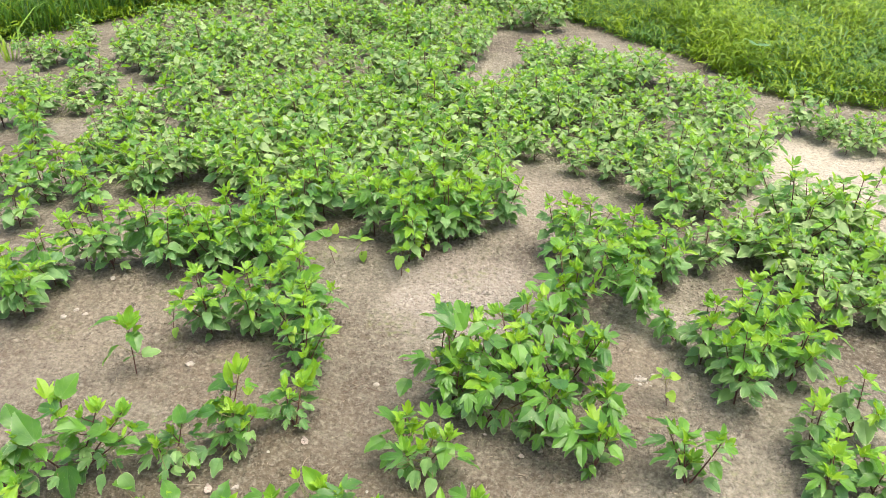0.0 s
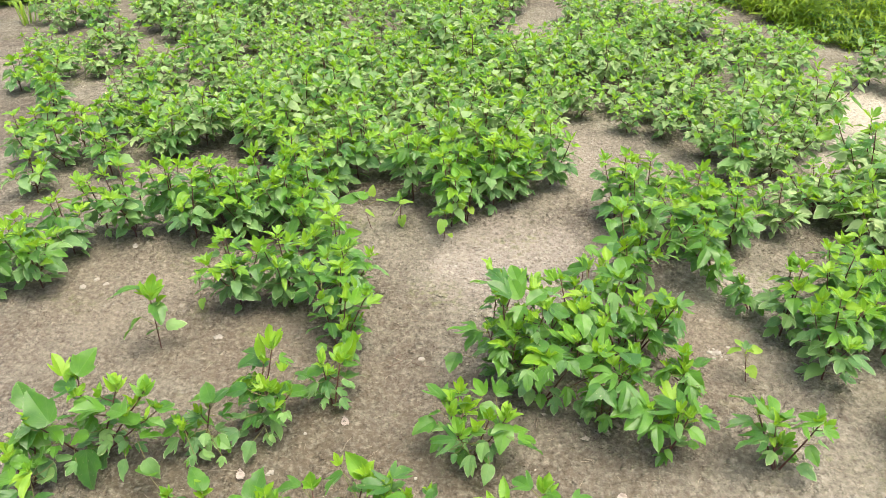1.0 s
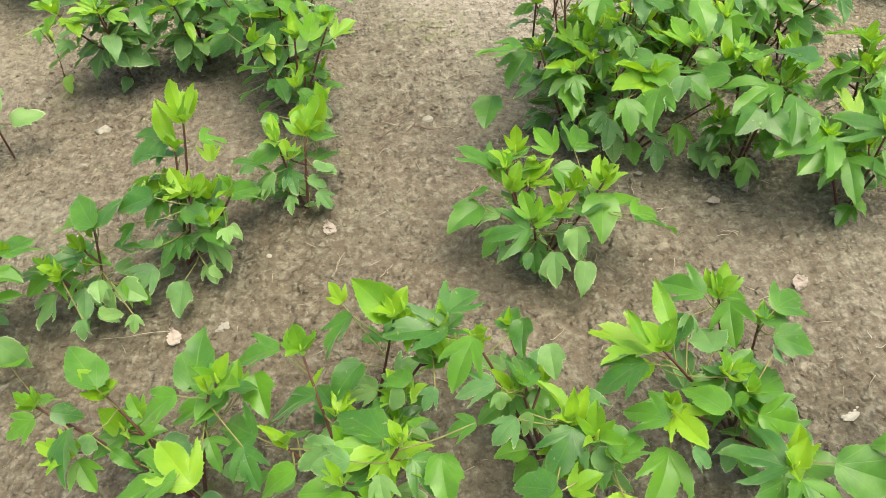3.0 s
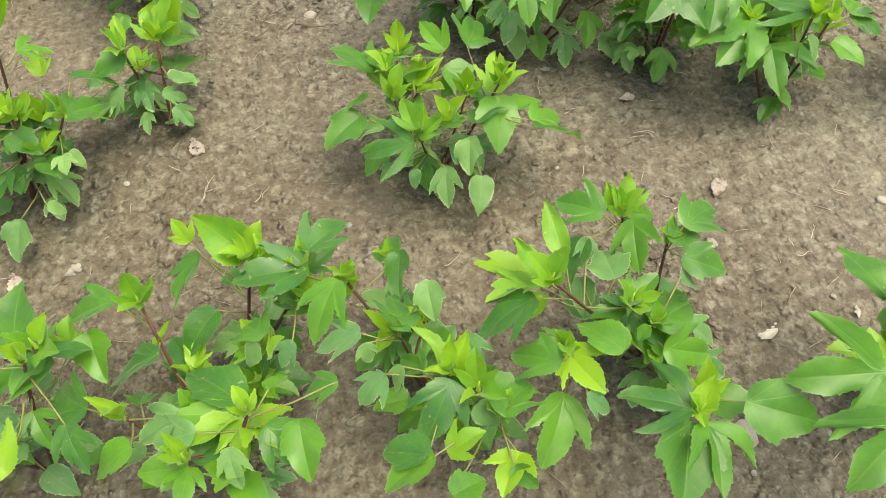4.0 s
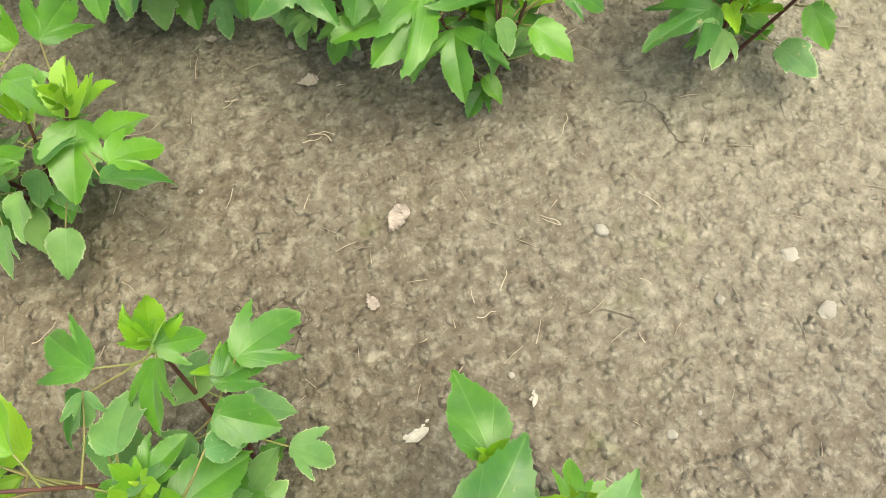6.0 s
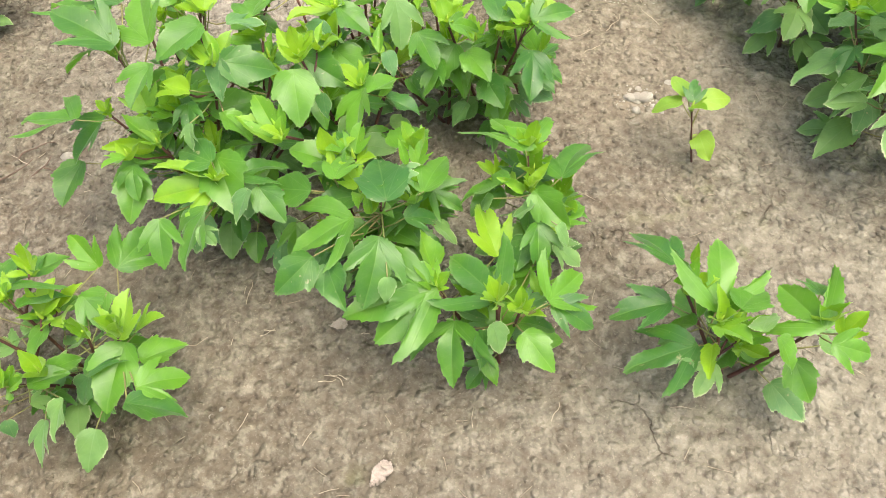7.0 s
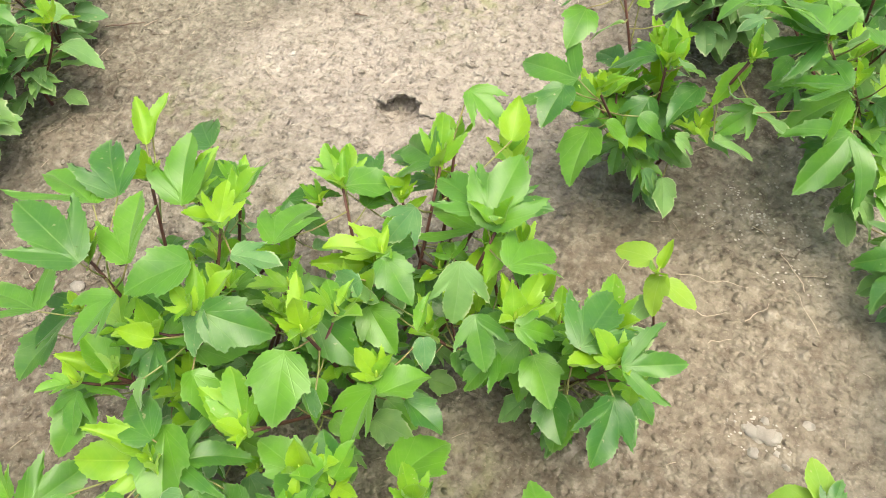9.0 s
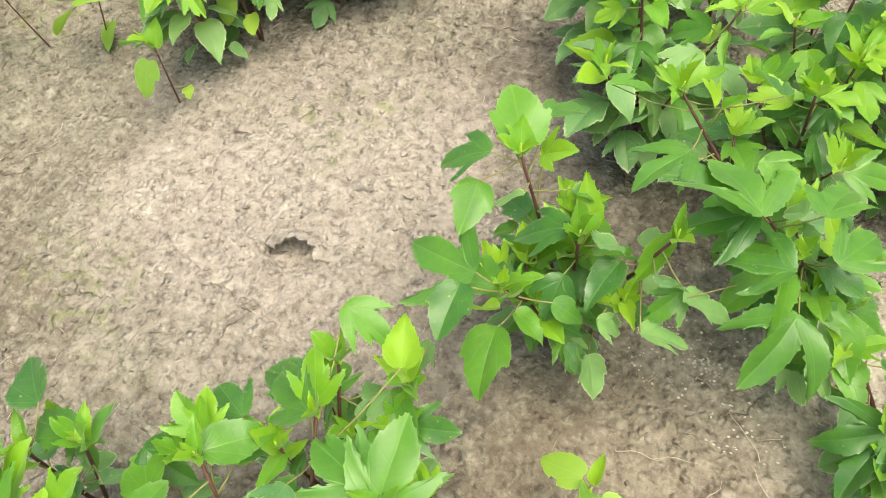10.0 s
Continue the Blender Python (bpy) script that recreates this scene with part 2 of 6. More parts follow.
def blade_material(name, a, b, through_colour):
    """Thin weed leaves: colour from leaf to leaf, light passing through."""
    m, nt, out = material(name)
    isl = nt.nodes.new("ShaderNodeNewGeometry").outputs["Random Per Island"]
    pos = nt.nodes.new("ShaderNodeTexCoord").outputs["Object"]
    f = mathn(nt, "ADD", mathn(nt, "MULTIPLY", isl, 0.7), rampn(nt, noisen(nt, pos, 2.2, 4.0), 0.3, 0.7, 0.0, 0.4), None, True)
    c = mixc(nt, f, a, b)
    p = principled(nt, out, c, 0.45, 0.4)
    tr = nt.nodes.new("ShaderNodeBsdfTranslucent")
    nt.links.new(mixc(nt, 0.5, c, through_colour), tr.inputs[0])
    mx = nt.nodes.new("ShaderNodeMixShader")
    mx.inputs[0].default_value = 0.40
    nt.links.new(p.outputs[0], mx.inputs[1]), nt.links.new(tr.outputs[0], mx.inputs[2])
    nt.links.new(mx.outputs[0], out.inputs[0])
    return m


GRASS = blade_material("weed_grass", (0.275, 0.385, 0.020), (0.070, 0.165, 0.012), (0.42, 0.60, 0.02))
WEED_DARK = blade_material("dark_weeds", (0.040, 0.105, 0.020), (0.095, 0.205, 0.030), (0.16, 0.34, 0.03))
STRAW = plain_material("dry_straw", (0.37, 0.32, 0.245), (0.25, 0.20, 0.145), 60.0, 0.8)
PEBBLE = plain_material("pale_pebble", (0.46, 0.43, 0.375), (0.22, 0.19, 0.155), 90.0, 0.85)
DEADLEAF = plain_material("withered_leaf", (0.27, 0.215, 0.18), (0.47, 0.41, 0.365), 40.0, 0.85)
TWIG = plain_material("dark_twig", (0.075, 0.05, 0.038), (0.15, 0.105, 0.078), 80.0, 0.85)


# ---------------------------------------------------------------- mesh helpers
def mesh_of(name, verts, faces, mats, face_mats=None, uvs=None, smooth=True, rim=None):
    me = bpy.data.meshes.new(name)
    me.from_pydata(verts, [], faces)
    for m in mats:
        me.materials.append(m)
    if face_mats is not None:
        me.polygons.foreach_set("material_index", face_mats)
    if smooth:
        me.polygons.foreach_set("use_smooth", [True] * len(faces))
    if uvs is not None:
        lay = me.uv_layers.new(name="UVMap")
        loops = np.empty(len(me.loops), dtype=np.int32)
        me.loops.foreach_get("vertex_index", loops)
        lay.data.foreach_set("uv", np.asarray(uvs, dtype=np.float32)[loops].ravel())
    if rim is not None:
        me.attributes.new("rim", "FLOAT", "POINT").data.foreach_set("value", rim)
    me.update()
    return me


def part(name, me, parent, label="", m=None):
    ob = new(name, me)
    ob.parent = parent
    if m is not None:
        ob.matrix_basis = m
    if label:
        tagged(ob, label)
    return ob


def tube(verts, faces, pts, r0, r1, sides=6):
    """Adds a tapered tube along pts, closed at its far end."""
    start = len(verts)
    n = len(pts)
    for i, p in enumerate(pts):
        a = Vector(pts[min(i + 1, n - 1)]) - Vector(pts[max(i - 1, 0)])
        q = a.normalized().to_track_quat("Z", "X").to_matrix()
        r = r0 + (r1 - r0) * i / (n - 1)
        for k in range(sides):
            th = 2 * math.pi * k / sides
            verts.append(tuple(Vector(p) + q @ Vector((math.cos(th) * r, math.sin(th) * r, 0))))
    for i in range(n - 1):
        for k in range(sides):
            a, b = start + i * sides + k, start + i * sides + (k + 1) % sides
            faces.append((a, b, b + sides, a + sides))
    faces.append(tuple(start + (n - 1) * sides + k for k in range(sides)))


# ---------------------------------------------------------------- leaves
# half outlines from the stalk to the tip, as (half width, length); the second value names the corner between two lobes
OUTLINES = {
    "ovate": (((0.08, -0.02), (0.21, 0.03), (0.305, 0.16), (0.335, 0.32), (0.30, 0.49), (0.215, 0.67), (0.11, 0.84), (0.04, 0.95), (0.0, 1.0)), 0),
    "lance": (((0.04, 0.0), (0.11, 0.07), (0.175, 0.22), (0.195, 0.40), (0.17, 0.58), (0.11, 0.76), (0.045, 0.92), (0.0, 1.0)), 0),
    "round": (((0.12, -0.05), (0.25, -0.02), (0.345, 0.13), (0.375, 0.34), (0.335, 0.56), (0.235, 0.76), (0.11, 0.92), (0.0, 1.0)), 0),
    "heart": (((0.09, -0.03), (0.21, 0.0), (0.31, 0.12), (0.37, 0.29), (0.42, 0.48), (0.31, 0.51), (0.27, 0.63), (0.19, 0.79), (0.08, 0.93), (0.0, 1.0)), 5),
    "three": (((0.08, -0.02), (0.19, 0.02), (0.29, 0.13), (0.39, 0.29), (0.46, 0.46), (0.51, 0.63), (0.38, 0.54), (0.225, 0.42), (0.245, 0.56), (0.225, 0.71), (0.145, 0.86), (0.055, 0.95), (0.0, 1.0)), 7),
    "fingers": (((0.06, 0.0), (0.20, 0.03), (0.38, 0.14), (0.52, 0.31), (0.62, 0.51), (0.665, 0.69), (0.52, 0.565), (0.355, 0.425), (0.155, 0.27), (0.185, 0.42), (0.205, 0.58), (0.165, 0.76), (0.07, 0.92), (0.0, 1.0)), 8),
}


def leaf_blade(kind, seed, fine=True, fold=0.25, droop=0.25):
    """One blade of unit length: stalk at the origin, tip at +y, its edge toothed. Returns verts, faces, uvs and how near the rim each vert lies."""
    rng = random.Random(seed)
    half, notch = OUTLINES[kind]
    last = len(half) - 1
    rows = []
    for i, (w, l) in enumerate(half):
        rows.append((w, l, i / last, w, l))
        if fine and i < last:
            w2, l2 = half[i + 1]
            n = max(math.hypot(w2 - w, l2 - l), 0.01)
            for f, out in ((0.20, rng.uniform(-0.006, 0.004)), (0.44, rng.uniform(0.012, 0.028)), (0.56, rng.uniform(-0.012, 0.0))):
                rows.append((w + (w2 - w) * f + out * (l2 - l) / n, l + (l2 - l) * f - out * (w2 - w) / n, (i + f) / last, w + (w2 - w) * f, l + (l2 - l) * f))
    sides = {s: rng.uniform(0.88, 1.10) for s in (-1, 1)}
    bite = rng.randrange(4, len(rows) - 3) if fine and rng.random() < 0.4 else -9
    bite_side = rng.choice((-1, 1))
    twist, wave, ph = rng.uniform(-0.3, 0.3), rng.uniform(0.018, 0.05), rng.uniform(0, 6)
    verts, faces, rims = [], [], []

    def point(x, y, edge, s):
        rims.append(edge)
        z = fold * abs(x) - droop * (0.9 * x * x + max(y, 0) ** 2.2) + wave * edge * math.sin(9 * y + ph + 2.5 * s) + twist * x * y
        if notch:
            # each side lobe is channelled along its own rib
            z += 0.12 * math.sqrt((0.77 * abs(x) - 0.64 * y) ** 2 + 0.001) * min(1.0, 3 * abs(x)) - 0.25 * fold * abs(x)
        verts.append((x, y, z))

    if notch:
        # lobed: rings round a point above the stalk, toothed only at the rim
        rim = [(w * sides[1], l, 1, a * sides[1], b) for w, l, _, a, b in rows] + [(-w * sides[-1], l, -1, -a * sides[-1], b) for w, l, _, a, b in rows[-2::-1]]
        rim = [(x * 0.8, 0.1 + (y - 0.1) * 0.85, s, a, b) if s == bite_side and abs(i - bite) < 2 else (x, y, s, a, b) for i, (x, y, s, a, b) in enumerate(rim)]
        rings = (0.30, 0.58, 0.84, 1.0) if fine else (1.0,)
        point(0.0, 0.10, 0.0, 1)
        for f in rings:
            for x, y, s, a, b in rim:
                px, py = (x, y) if f == 1.0 else (a, b)
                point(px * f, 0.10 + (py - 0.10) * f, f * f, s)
        n = len(rim)
        faces += [(0, 1 + k, 1 + (k + 1) % n) for k in range(n)]
        for r in range(len(rings) - 1):
            a = 1 + r * n
            faces += [(a + k, a + n + k, a + n + (k + 1) % n, a + (k + 1) % n) for k in range(n)]
    else:
        cols = (-1.0, -0.55, 0.0, 0.55, 1.0) if fine else (-1.0, 0.0, 1.0)
        for i, (w, l, m, _, _) in enumerate(rows):
            for c in cols:
                s = 1 if c > 0 else -1
                ww = w * sides[s] * (0.75 if abs(i - bite) < 2 and s == bite_side else 1.0)
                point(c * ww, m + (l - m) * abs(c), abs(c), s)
        n = len(cols)
        for i in range(len(rows) - 1):
            for j in range(n - 1):
                a = i * n + j
                faces.append((a, a + 1, a + n + 1, a + n))
    return verts, faces, [(v[0], v[1]) for v in verts], rims


KINDS = {
    "young": (LEAF_YOUNG, (("lance", 0.75, 0.05), ("three", 0.65, 0.05), ("lance", 0.9, 0.15), ("three", 0.5, -0.1), ("ovate", 0.6, -0.1), ("three", 0.55, 0.2))),
    "mid": (LEAF_MID, (("ovate", 0.36, 0.28), ("heart", 0.30, 0.25), ("three", 0.32, 0.30), ("three", 0.50, 0.18), ("three", 0.26, 0.36), ("heart", 0.44, 0.12))),
    "broad": (LEAF_MID, (("ovate", 0.26, 0.22), ("ovate", 0.40, 0.12))),
    "spear": (LEAF_MID, (("lance", 0.40, 0.12), ("ovate", 0.35, 0.2))),
    "shoot": (LEAF_YOUNG, (("lance", 0.8, 0.05), ("three", 0.6, 0.2), ("lance", 0.5, 0.1))),
    "dusty": (LEAF_DUSTY_SHEEN, (("fingers", 0.3, 0.2), ("three", 0.3, 0.25), ("heart", 0.35, 0.2), ("ovate", 0.3, 0.2))),
    "fingers": (LEAF_MID, (("fingers", 0.28, 0.25), ("fingers", 0.38, 0.35), ("fingers", 0.2, 0.2))),
    "old": (LEAF_OLD, (("three", 0.26, 0.22), ("ovate", 0.25, 0.30), ("three", 0.30, 0.15), ("heart", 0.32, 0.22))),
    "yellow": (LEAF_YELLOW, (("round", 0.15, 0.15), ("round", 0.2, 0.25))),
}
LEAVES, BLADES = {}, {}
for key, (mat_leaf, forms) in KINDS.items():
    LEAVES[key], BLADES[key] = [], []
    for i, (kind, fold, droop) in enumerate(forms):
        for k in range(3):
            v, f, u, e = leaf_blade(kind, 17 * i + k + len(key) * 101, True, fold, droop)
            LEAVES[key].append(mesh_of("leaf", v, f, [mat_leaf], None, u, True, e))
        BLADES[key].append(leaf_blade(kind, 17 * i + 5, False, fold, droop))
ORDER = ["young", "mid", "broad", "spear", "shoot", "dusty", "fingers", "old", "yellow"]
LEAF_MATS = [KINDS[k][0] for k in ORDER]


def leaf_pose(p, azim, droop, roll, size):
    """A blade at p that points to the compass direction azim (degrees, from +x), its tip lowered by droop."""
    return Matrix.Translation(p) @ pose(0, 0, 0, 0, 0, azim - 90) @ pose(0, 0, 0, -droop) @ pose(0, 0, 0, 0, roll) @ Matrix.Diagonal((size, size, size, 1))


def grow(rng, h, arms, spread, size=0.050, yellow=0.0, leafy=1.0):
    """Plan of one plant: its axes (woody lines), stalks, buds and leaves, round the origin."""
    axes, stalks, leaves, buds = [], [], [], []
    lean = Vector((rng.uniform(-0.12, 0.12), rng.uniform(-0.12, 0.12), 0))
    turn = rng.uniform(0, 360)
    for k in range(arms + 1):
        if k == 0:
            top = Vector((lean.x * h, lean.y * h, h))
            root, bend = Vector((0, 0, -0.01)), Vector((0, 0, h * 0.5)) + lean * h * 0.2
        else:
            a = radians(turn + 360 * k / arms + rng.uniform(-25, 25))
            z0 = h * rng.uniform(0.08, 0.35)
            out = spread * rng.uniform(0.65, 1.1)
            top = Vector((math.cos(a) * out, math.sin(a) * out, h * rng.uniform(0.62, 0.98)))
            root = Vector((lean.x * z0, lean.y * z0, z0))
            bend = Vector((math.cos(a) * out * 0.65, math.sin(a) * out * 0.65, z0 + (top.z - z0) * 0.42))
        pts = []
        for i in range(6):
            t = i / 5
            pts.append(root * (1 - t) ** 2 + bend * 2 * t * (1 - t) + top * t * t)
        axes.append((pts, 0.0031 if k == 0 else 0.0025, 0.0013))
        buds.append(pts[-1])
        length = (top - root).length
        count = max(3, round(leafy * length / 0.016))
        phase = rng.uniform(0, 360)
        for j in range(count):
            t = 0.06 + 0.88 * (j + rng.uniform(0.1, 0.9)) / count if k == 0 else 0.12 + 0.84 * (j + rng.uniform(0.1, 0.9)) / count
            i = min(int(t * 5), 4)
            p = pts[i].lerp(pts[i + 1], t * 5 - i)
            azim = phase + 137.5 * j + rng.uniform(-20, 20)
            d = Vector((math.cos(radians(azim)), math.sin(radians(azim)), 0))
            stalk = size * rng.uniform(0.45, 1.0) * (1.1 - 0.6 * t)
            q = p + d * stalk * 0.85 + Vector((0, 0, stalk * rng.uniform(0.1, 0.6)))
            if q.z < 0.025:
                q.z = 0.025
            s = size * rng.uniform(0.72, 1.22) * (0.72 + 0.5 * math.sin(math.pi * min(1, t * 1.05)))
            low = p.z / h
            if rng.random() < yellow:
                kind = "yellow"
            elif low < 0.58 + rng.uniform(-0.12, 0.12):
                kind = "old"
            elif t > 0.86:
                kind, s = "young", s * 0.95
            else:
                kind = rng.choice(("mid", "mid", "mid", "fingers", "young"))
            droop = rng.uniform(-15, 28) if kind != "old" else rng.uniform(-8, 26)
            if q.z + 0.0 < s * 0.5:
                droop = min(droop, 25)
            leaves.append((kind, q, azim + rng.uniform(-18, 18), droop, rng.uniform(-34, 34), s))
            stalks.append((p, q))
        n = rng.choice((3, 4, 4, 5))
        for j in range(n):
            azim = phase + 360 * j / n + rng.uniform(-25, 25)
            p = pts[-1] - Vector((0, 0, 0.004 * j))
            leaves.append(("young", p + Vector((math.cos(radians(azim)) * 0.006, math.sin(radians(azim)) * 0.006, 0.002)), azim, rng.uniform(-72, -12), rng.uniform(-15, 15), size * rng.uniform(0.55, 0.95)))
    return axes, stalks, leaves, buds


def stem_mesh(axes, stalks, buds, sides=6):
    verts, faces, fm = [], [], []
    for pts, r0, r1 in axes:
        tube(verts, faces, pts, r0, r1, sides)
    fm += [0] * (len(faces) - len(fm))
    for p, q in stalks:
        mid = p.lerp(q, 0.5) - Vector((0, 0, 0.06 * (q - p).length))
        tube(verts, faces, [p, mid, q], 0.0011, 0.0008, 4)
    fm += [1] * (len(faces) - len(fm))
    for b in buds:
        tube(verts, faces, [b - Vector((0, 0, 0.004)), b + Vector((0, 0, 0.004)), b + Vector((0.001, 0, 0.013))], 0.0026, 0.0007, 5)
    fm += [2] * (len(faces) - len(fm))
    return mesh_of("stem", verts, faces, [STEM, STALK, BUD], fm)


def plant(x, y, h, seed, arms=3, spread=0.08, size=0.050, label="", yellow=0.0, leafy=1.05):
    """A leafy crop plant near the camera: every leaf a piece of its own."""
    rng = random.Random(seed)
    axes, stalks, leaves, buds = grow(rng, h, arms, spread, size, yellow, leafy)
    base = tagged(new("crop_plant"), label or "young bushy leafy crop plant with green leaves, rooted in dry soil", "crop plant", "leafy plants of the field")
    base.location = (x, y, ground_height(x, y))
    part("stem", stem_mesh(axes, stalks, buds), base, "reddish-brown woody stem with thin stalks")
    for kind, p, azim, droop, roll, s in leaves:
        part("leaf", rng.choice(LEAVES[kind]), base, "", leaf_pose(p, azim, droop, roll, s))
    return base


def far_plant(seed, h, arms, spread):
    """A leafy crop plant farther off: its leaves in one mesh."""
    rng = random.Random(seed)
    axes, stalks, leaves, buds = grow(rng, h, arms, spread, 0.046, 0.0, 1.0)
    base = tagged(new("crop_plant"), "bushy leafy crop plant in the thick of the field", "crop plant", "leafy plants of the field")
    part("stem", stem_mesh(axes, stalks, buds, 4), base, "reddish-brown woody stem with thin stalks")
    verts, faces, fm, uvs, rims = [], [], [], [], []
    for kind, p, azim, droop, roll, s in leaves:
        chance = rng.random()
        if kind in ("mid", "fingers") and chance < 0.6 or kind == "old" and chance < 0.75:
            kind = "dusty"
        elif kind == "young":
            kind = "dusty" if chance < 0.15 else "mid" if chance < 0.40 else "shoot" if chance < 0.75 else "young"
        v, f, u, e = rng.choice(BLADES[kind])
        m = leaf_pose(p, azim, droop, roll, s)
        o = len(verts)
        verts += [tuple(m @ Vector(c)) for c in v]
        faces += [tuple(o + i for i in q) for q in f]
        fm += [ORDER.index(kind)] * len(f)
        uvs += u
        rims += e
    tagged(part("foliage", mesh_of("foliage", verts, faces, LEAF_MATS, fm, uvs, True, rims), base), kind="stuff")
    return base


# ---------------------------------------------------------------- ground
def ground_height(x, y):
    z = 0.012 * noise.noise((x * 1.3, y * 1.3, 0.0)) + 0.007 * noise.noise((x * 5.0, y * 5.0, 3.0))
    hole = 1.0 - ((x - 0.095) / 0.042) ** 2 - ((y - 2.285) / (0.026 + 0.25 * max(0.0, 2.285 - y))) ** 2
    rim = math.exp(-((hole + 0.25) / 0.3) ** 2) * max(0.0, min(1.0, (y - 2.275) / 0.02)) if abs(hole) < 2 else 0.0
    return z - 0.016 * max(0.0, min(1.0, 1.7 * hole)) + 0.004 * rim


def micro(x, y):
    rough = 0.5 + 0.8 * max(0.0, noise.noise((x * 3.1, y * 3.1, 12.0)) + 0.25) - 0.4 * math.exp(-((x - 0.55) / 0.5) ** 2 - ((y - 1.55) / 0.55) ** 2)
    return rough * (0.0080 * noise.noise((x * 20, y * 20, 1.0)) + 0.0080 * noise.noise((x * 46, y * 46, 5.0))
                    + 0.0062 * abs(noise.noise((x * 80, y * 80, 7.0))))


def axis_steps(lo, hi, step, far):
    out = [lo]
    while out[-1] < hi:
        out.append(out[-1] + step)
    s = step
    while out[-1] < far:
        s *= 1.35
        out.append(out[-1] + s)
    left, s = [lo], step
    while left[-1] > -far:
        s *= 1.35
        left.append(left[-1] - s)
    return left[:0:-1] + out


def build_ground():
    xs, ys = axis_steps(-1.4, 1.3, 0.0054, 900.0), axis_steps(0.9, 2.9, 0.0054, 900.0)
    verts, faces = [], []
    for y in ys:
        for x in xs:
            near = -4 < x < 4 and -2 < y < 8
            z = ground_height(x, y) + micro(x, y) if near else -0.01
            verts.append((x, y, z))
    w = len(xs)
    for j in range(len(ys) - 1):
        for i in range(w - 1):
            a = j * w + i
            faces.append((a, a + 1, a + w + 1, a + w))
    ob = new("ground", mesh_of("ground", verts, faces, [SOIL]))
    return tagged(ob, "dry pale brown field soil, crumbly and cracked", "soil", kind="structure")


build_ground()


# ---------------------------------------------------------------- the field, patch by patch
def inside(x, y, poly):
    hit = False
    for (x0, y0), (x1, y1) in zip(poly, poly[1:] + poly[:1]):
        if (y0 > y) != (y1 > y) and x < (x1 - x0) * (y - y0) / (y1 - y0) + x0:
            hit = not hit
    return hit


def fill(poly, gap, seed):
    """Spots at least gap apart inside the outline."""
    rng = random.Random(seed)
    xs, ys = [p[0] for p in poly], [p[1] for p in poly]
    spots = []
    for _ in range(4000):
        x, y = rng.uniform(min(xs), max(xs)), rng.uniform(min(ys), max(ys))
        if inside(x, y, poly) and all((x - a) ** 2 + (y - b) ** 2 > gap * gap for a, b in spots):
            spots.append((x, y))
    return spots


FAR_FORMS = ((0.23, 5, 0.12), (0.19, 6, 0.14), (0.27, 5, 0.11), (0.17, 5, 0.12), (0.24, 6, 0.14), (0.21, 4, 0.10))
far_spots, serial = [], 0


def far_field(poly, gap, seed, tall=1.0):
    global serial
    rng = random.Random(seed + 1)
    for x, y in fill(poly, gap, seed):
        serial += 1
        if y < 3.0 and x < 1.0:
            plant(x, y, 0.235 * tall * rng.uniform(0.85, 1.12), seed * 1000 + serial, rng.choice((2, 3, 3, 4)), 0.08)
        else:
            far_spots.append((y, x, rng.uniform(0, 360), tall * rng.uniform(0.64, 1.12)))


def stand_far(keep):
    """The nearest keep of the far plants become things, the others one stand."""
    forms = [far_plant(900 + i, *f) for i, f in enumerate(FAR_FORMS)]
    rng = random.Random(77)
    verts, faces, fm, uvs, rims = [], [], [], [], []
    for i, (y, x, turn, scale) in enumerate(sorted(far_spots)):
        m = pose(x, y, ground_height(x, y), 0, 0, turn) @ Matrix.Scale(scale, 4)
        if i < len(forms):
            forms[i].matrix_basis = m
        elif i < keep:
            ob = copy_thing(rng.choice(forms), m)
            ob.matrix_basis = m
        else:
            for child in rng.choice(forms).children:
                me, o = child.data, len(verts)
                verts += [tuple(m @ v.co) for v in me.vertices]
                faces += [tuple(o + k for k in p.vertices) for p in me.polygons]
                shift = len(LEAF_MATS) if child.name.startswith("stem") else 0
                fm += [p.material_index + shift for p in me.polygons]
                flat = [(0.0, 0.0)] * len(me.vertices)
                if me.uv_layers:
                    for loop, d in zip(me.loops, me.uv_layers[0].data):
                        flat[loop.vertex_index] = tuple(d.uv)
                uvs += flat
                edge = me.attributes.get("rim")
                rims += [d.value for d in edge.data] if edge else [0.0] * len(me.vertices)
    if verts:
        tagged(new("crop_stand", mesh_of("crop_stand", verts, faces, LEAF_MATS + [STEM, STALK, BUD], fm, uvs, True, rims)), "close stand of bushy green leafy crop plants at the back of the field", "crop plants", kind="stuff")


far_field([(-0.82, 3.10), (-0.55, 2.92), (-0.36, 2.88), (-0.14, 2.60), (0.10, 2.78), (0.26, 2.96), (0.25, 3.28), (0.31, 3.81), (0.09, 4.08), (0.02, 4.55), (-0.28, 4.42), (-0.78, 4.20), (-1.15, 3.67), (-1.07, 3.20)], 0.135, 1, 1.1)
far_field([(-1.20, 3.66), (-0.78, 4.20), (-0.28, 4.42), (-0.02, 4.96), (0.24, 5.29), (0.20, 5.40), (-0.34, 5.95), (-1.39, 6.0), (-1.83, 5.30), (-2.33, 5.15), (-2.29, 5.00), (-1.95, 4.71), (-1.62, 4.47)], 0.155, 2)
far_field([(-2.55, 4.37), (-2.07, 4.40), (-1.81, 4.22), (-1.86, 4.08), (-2.24, 4.05), (-2.35, 4.09)], 0.18, 3)
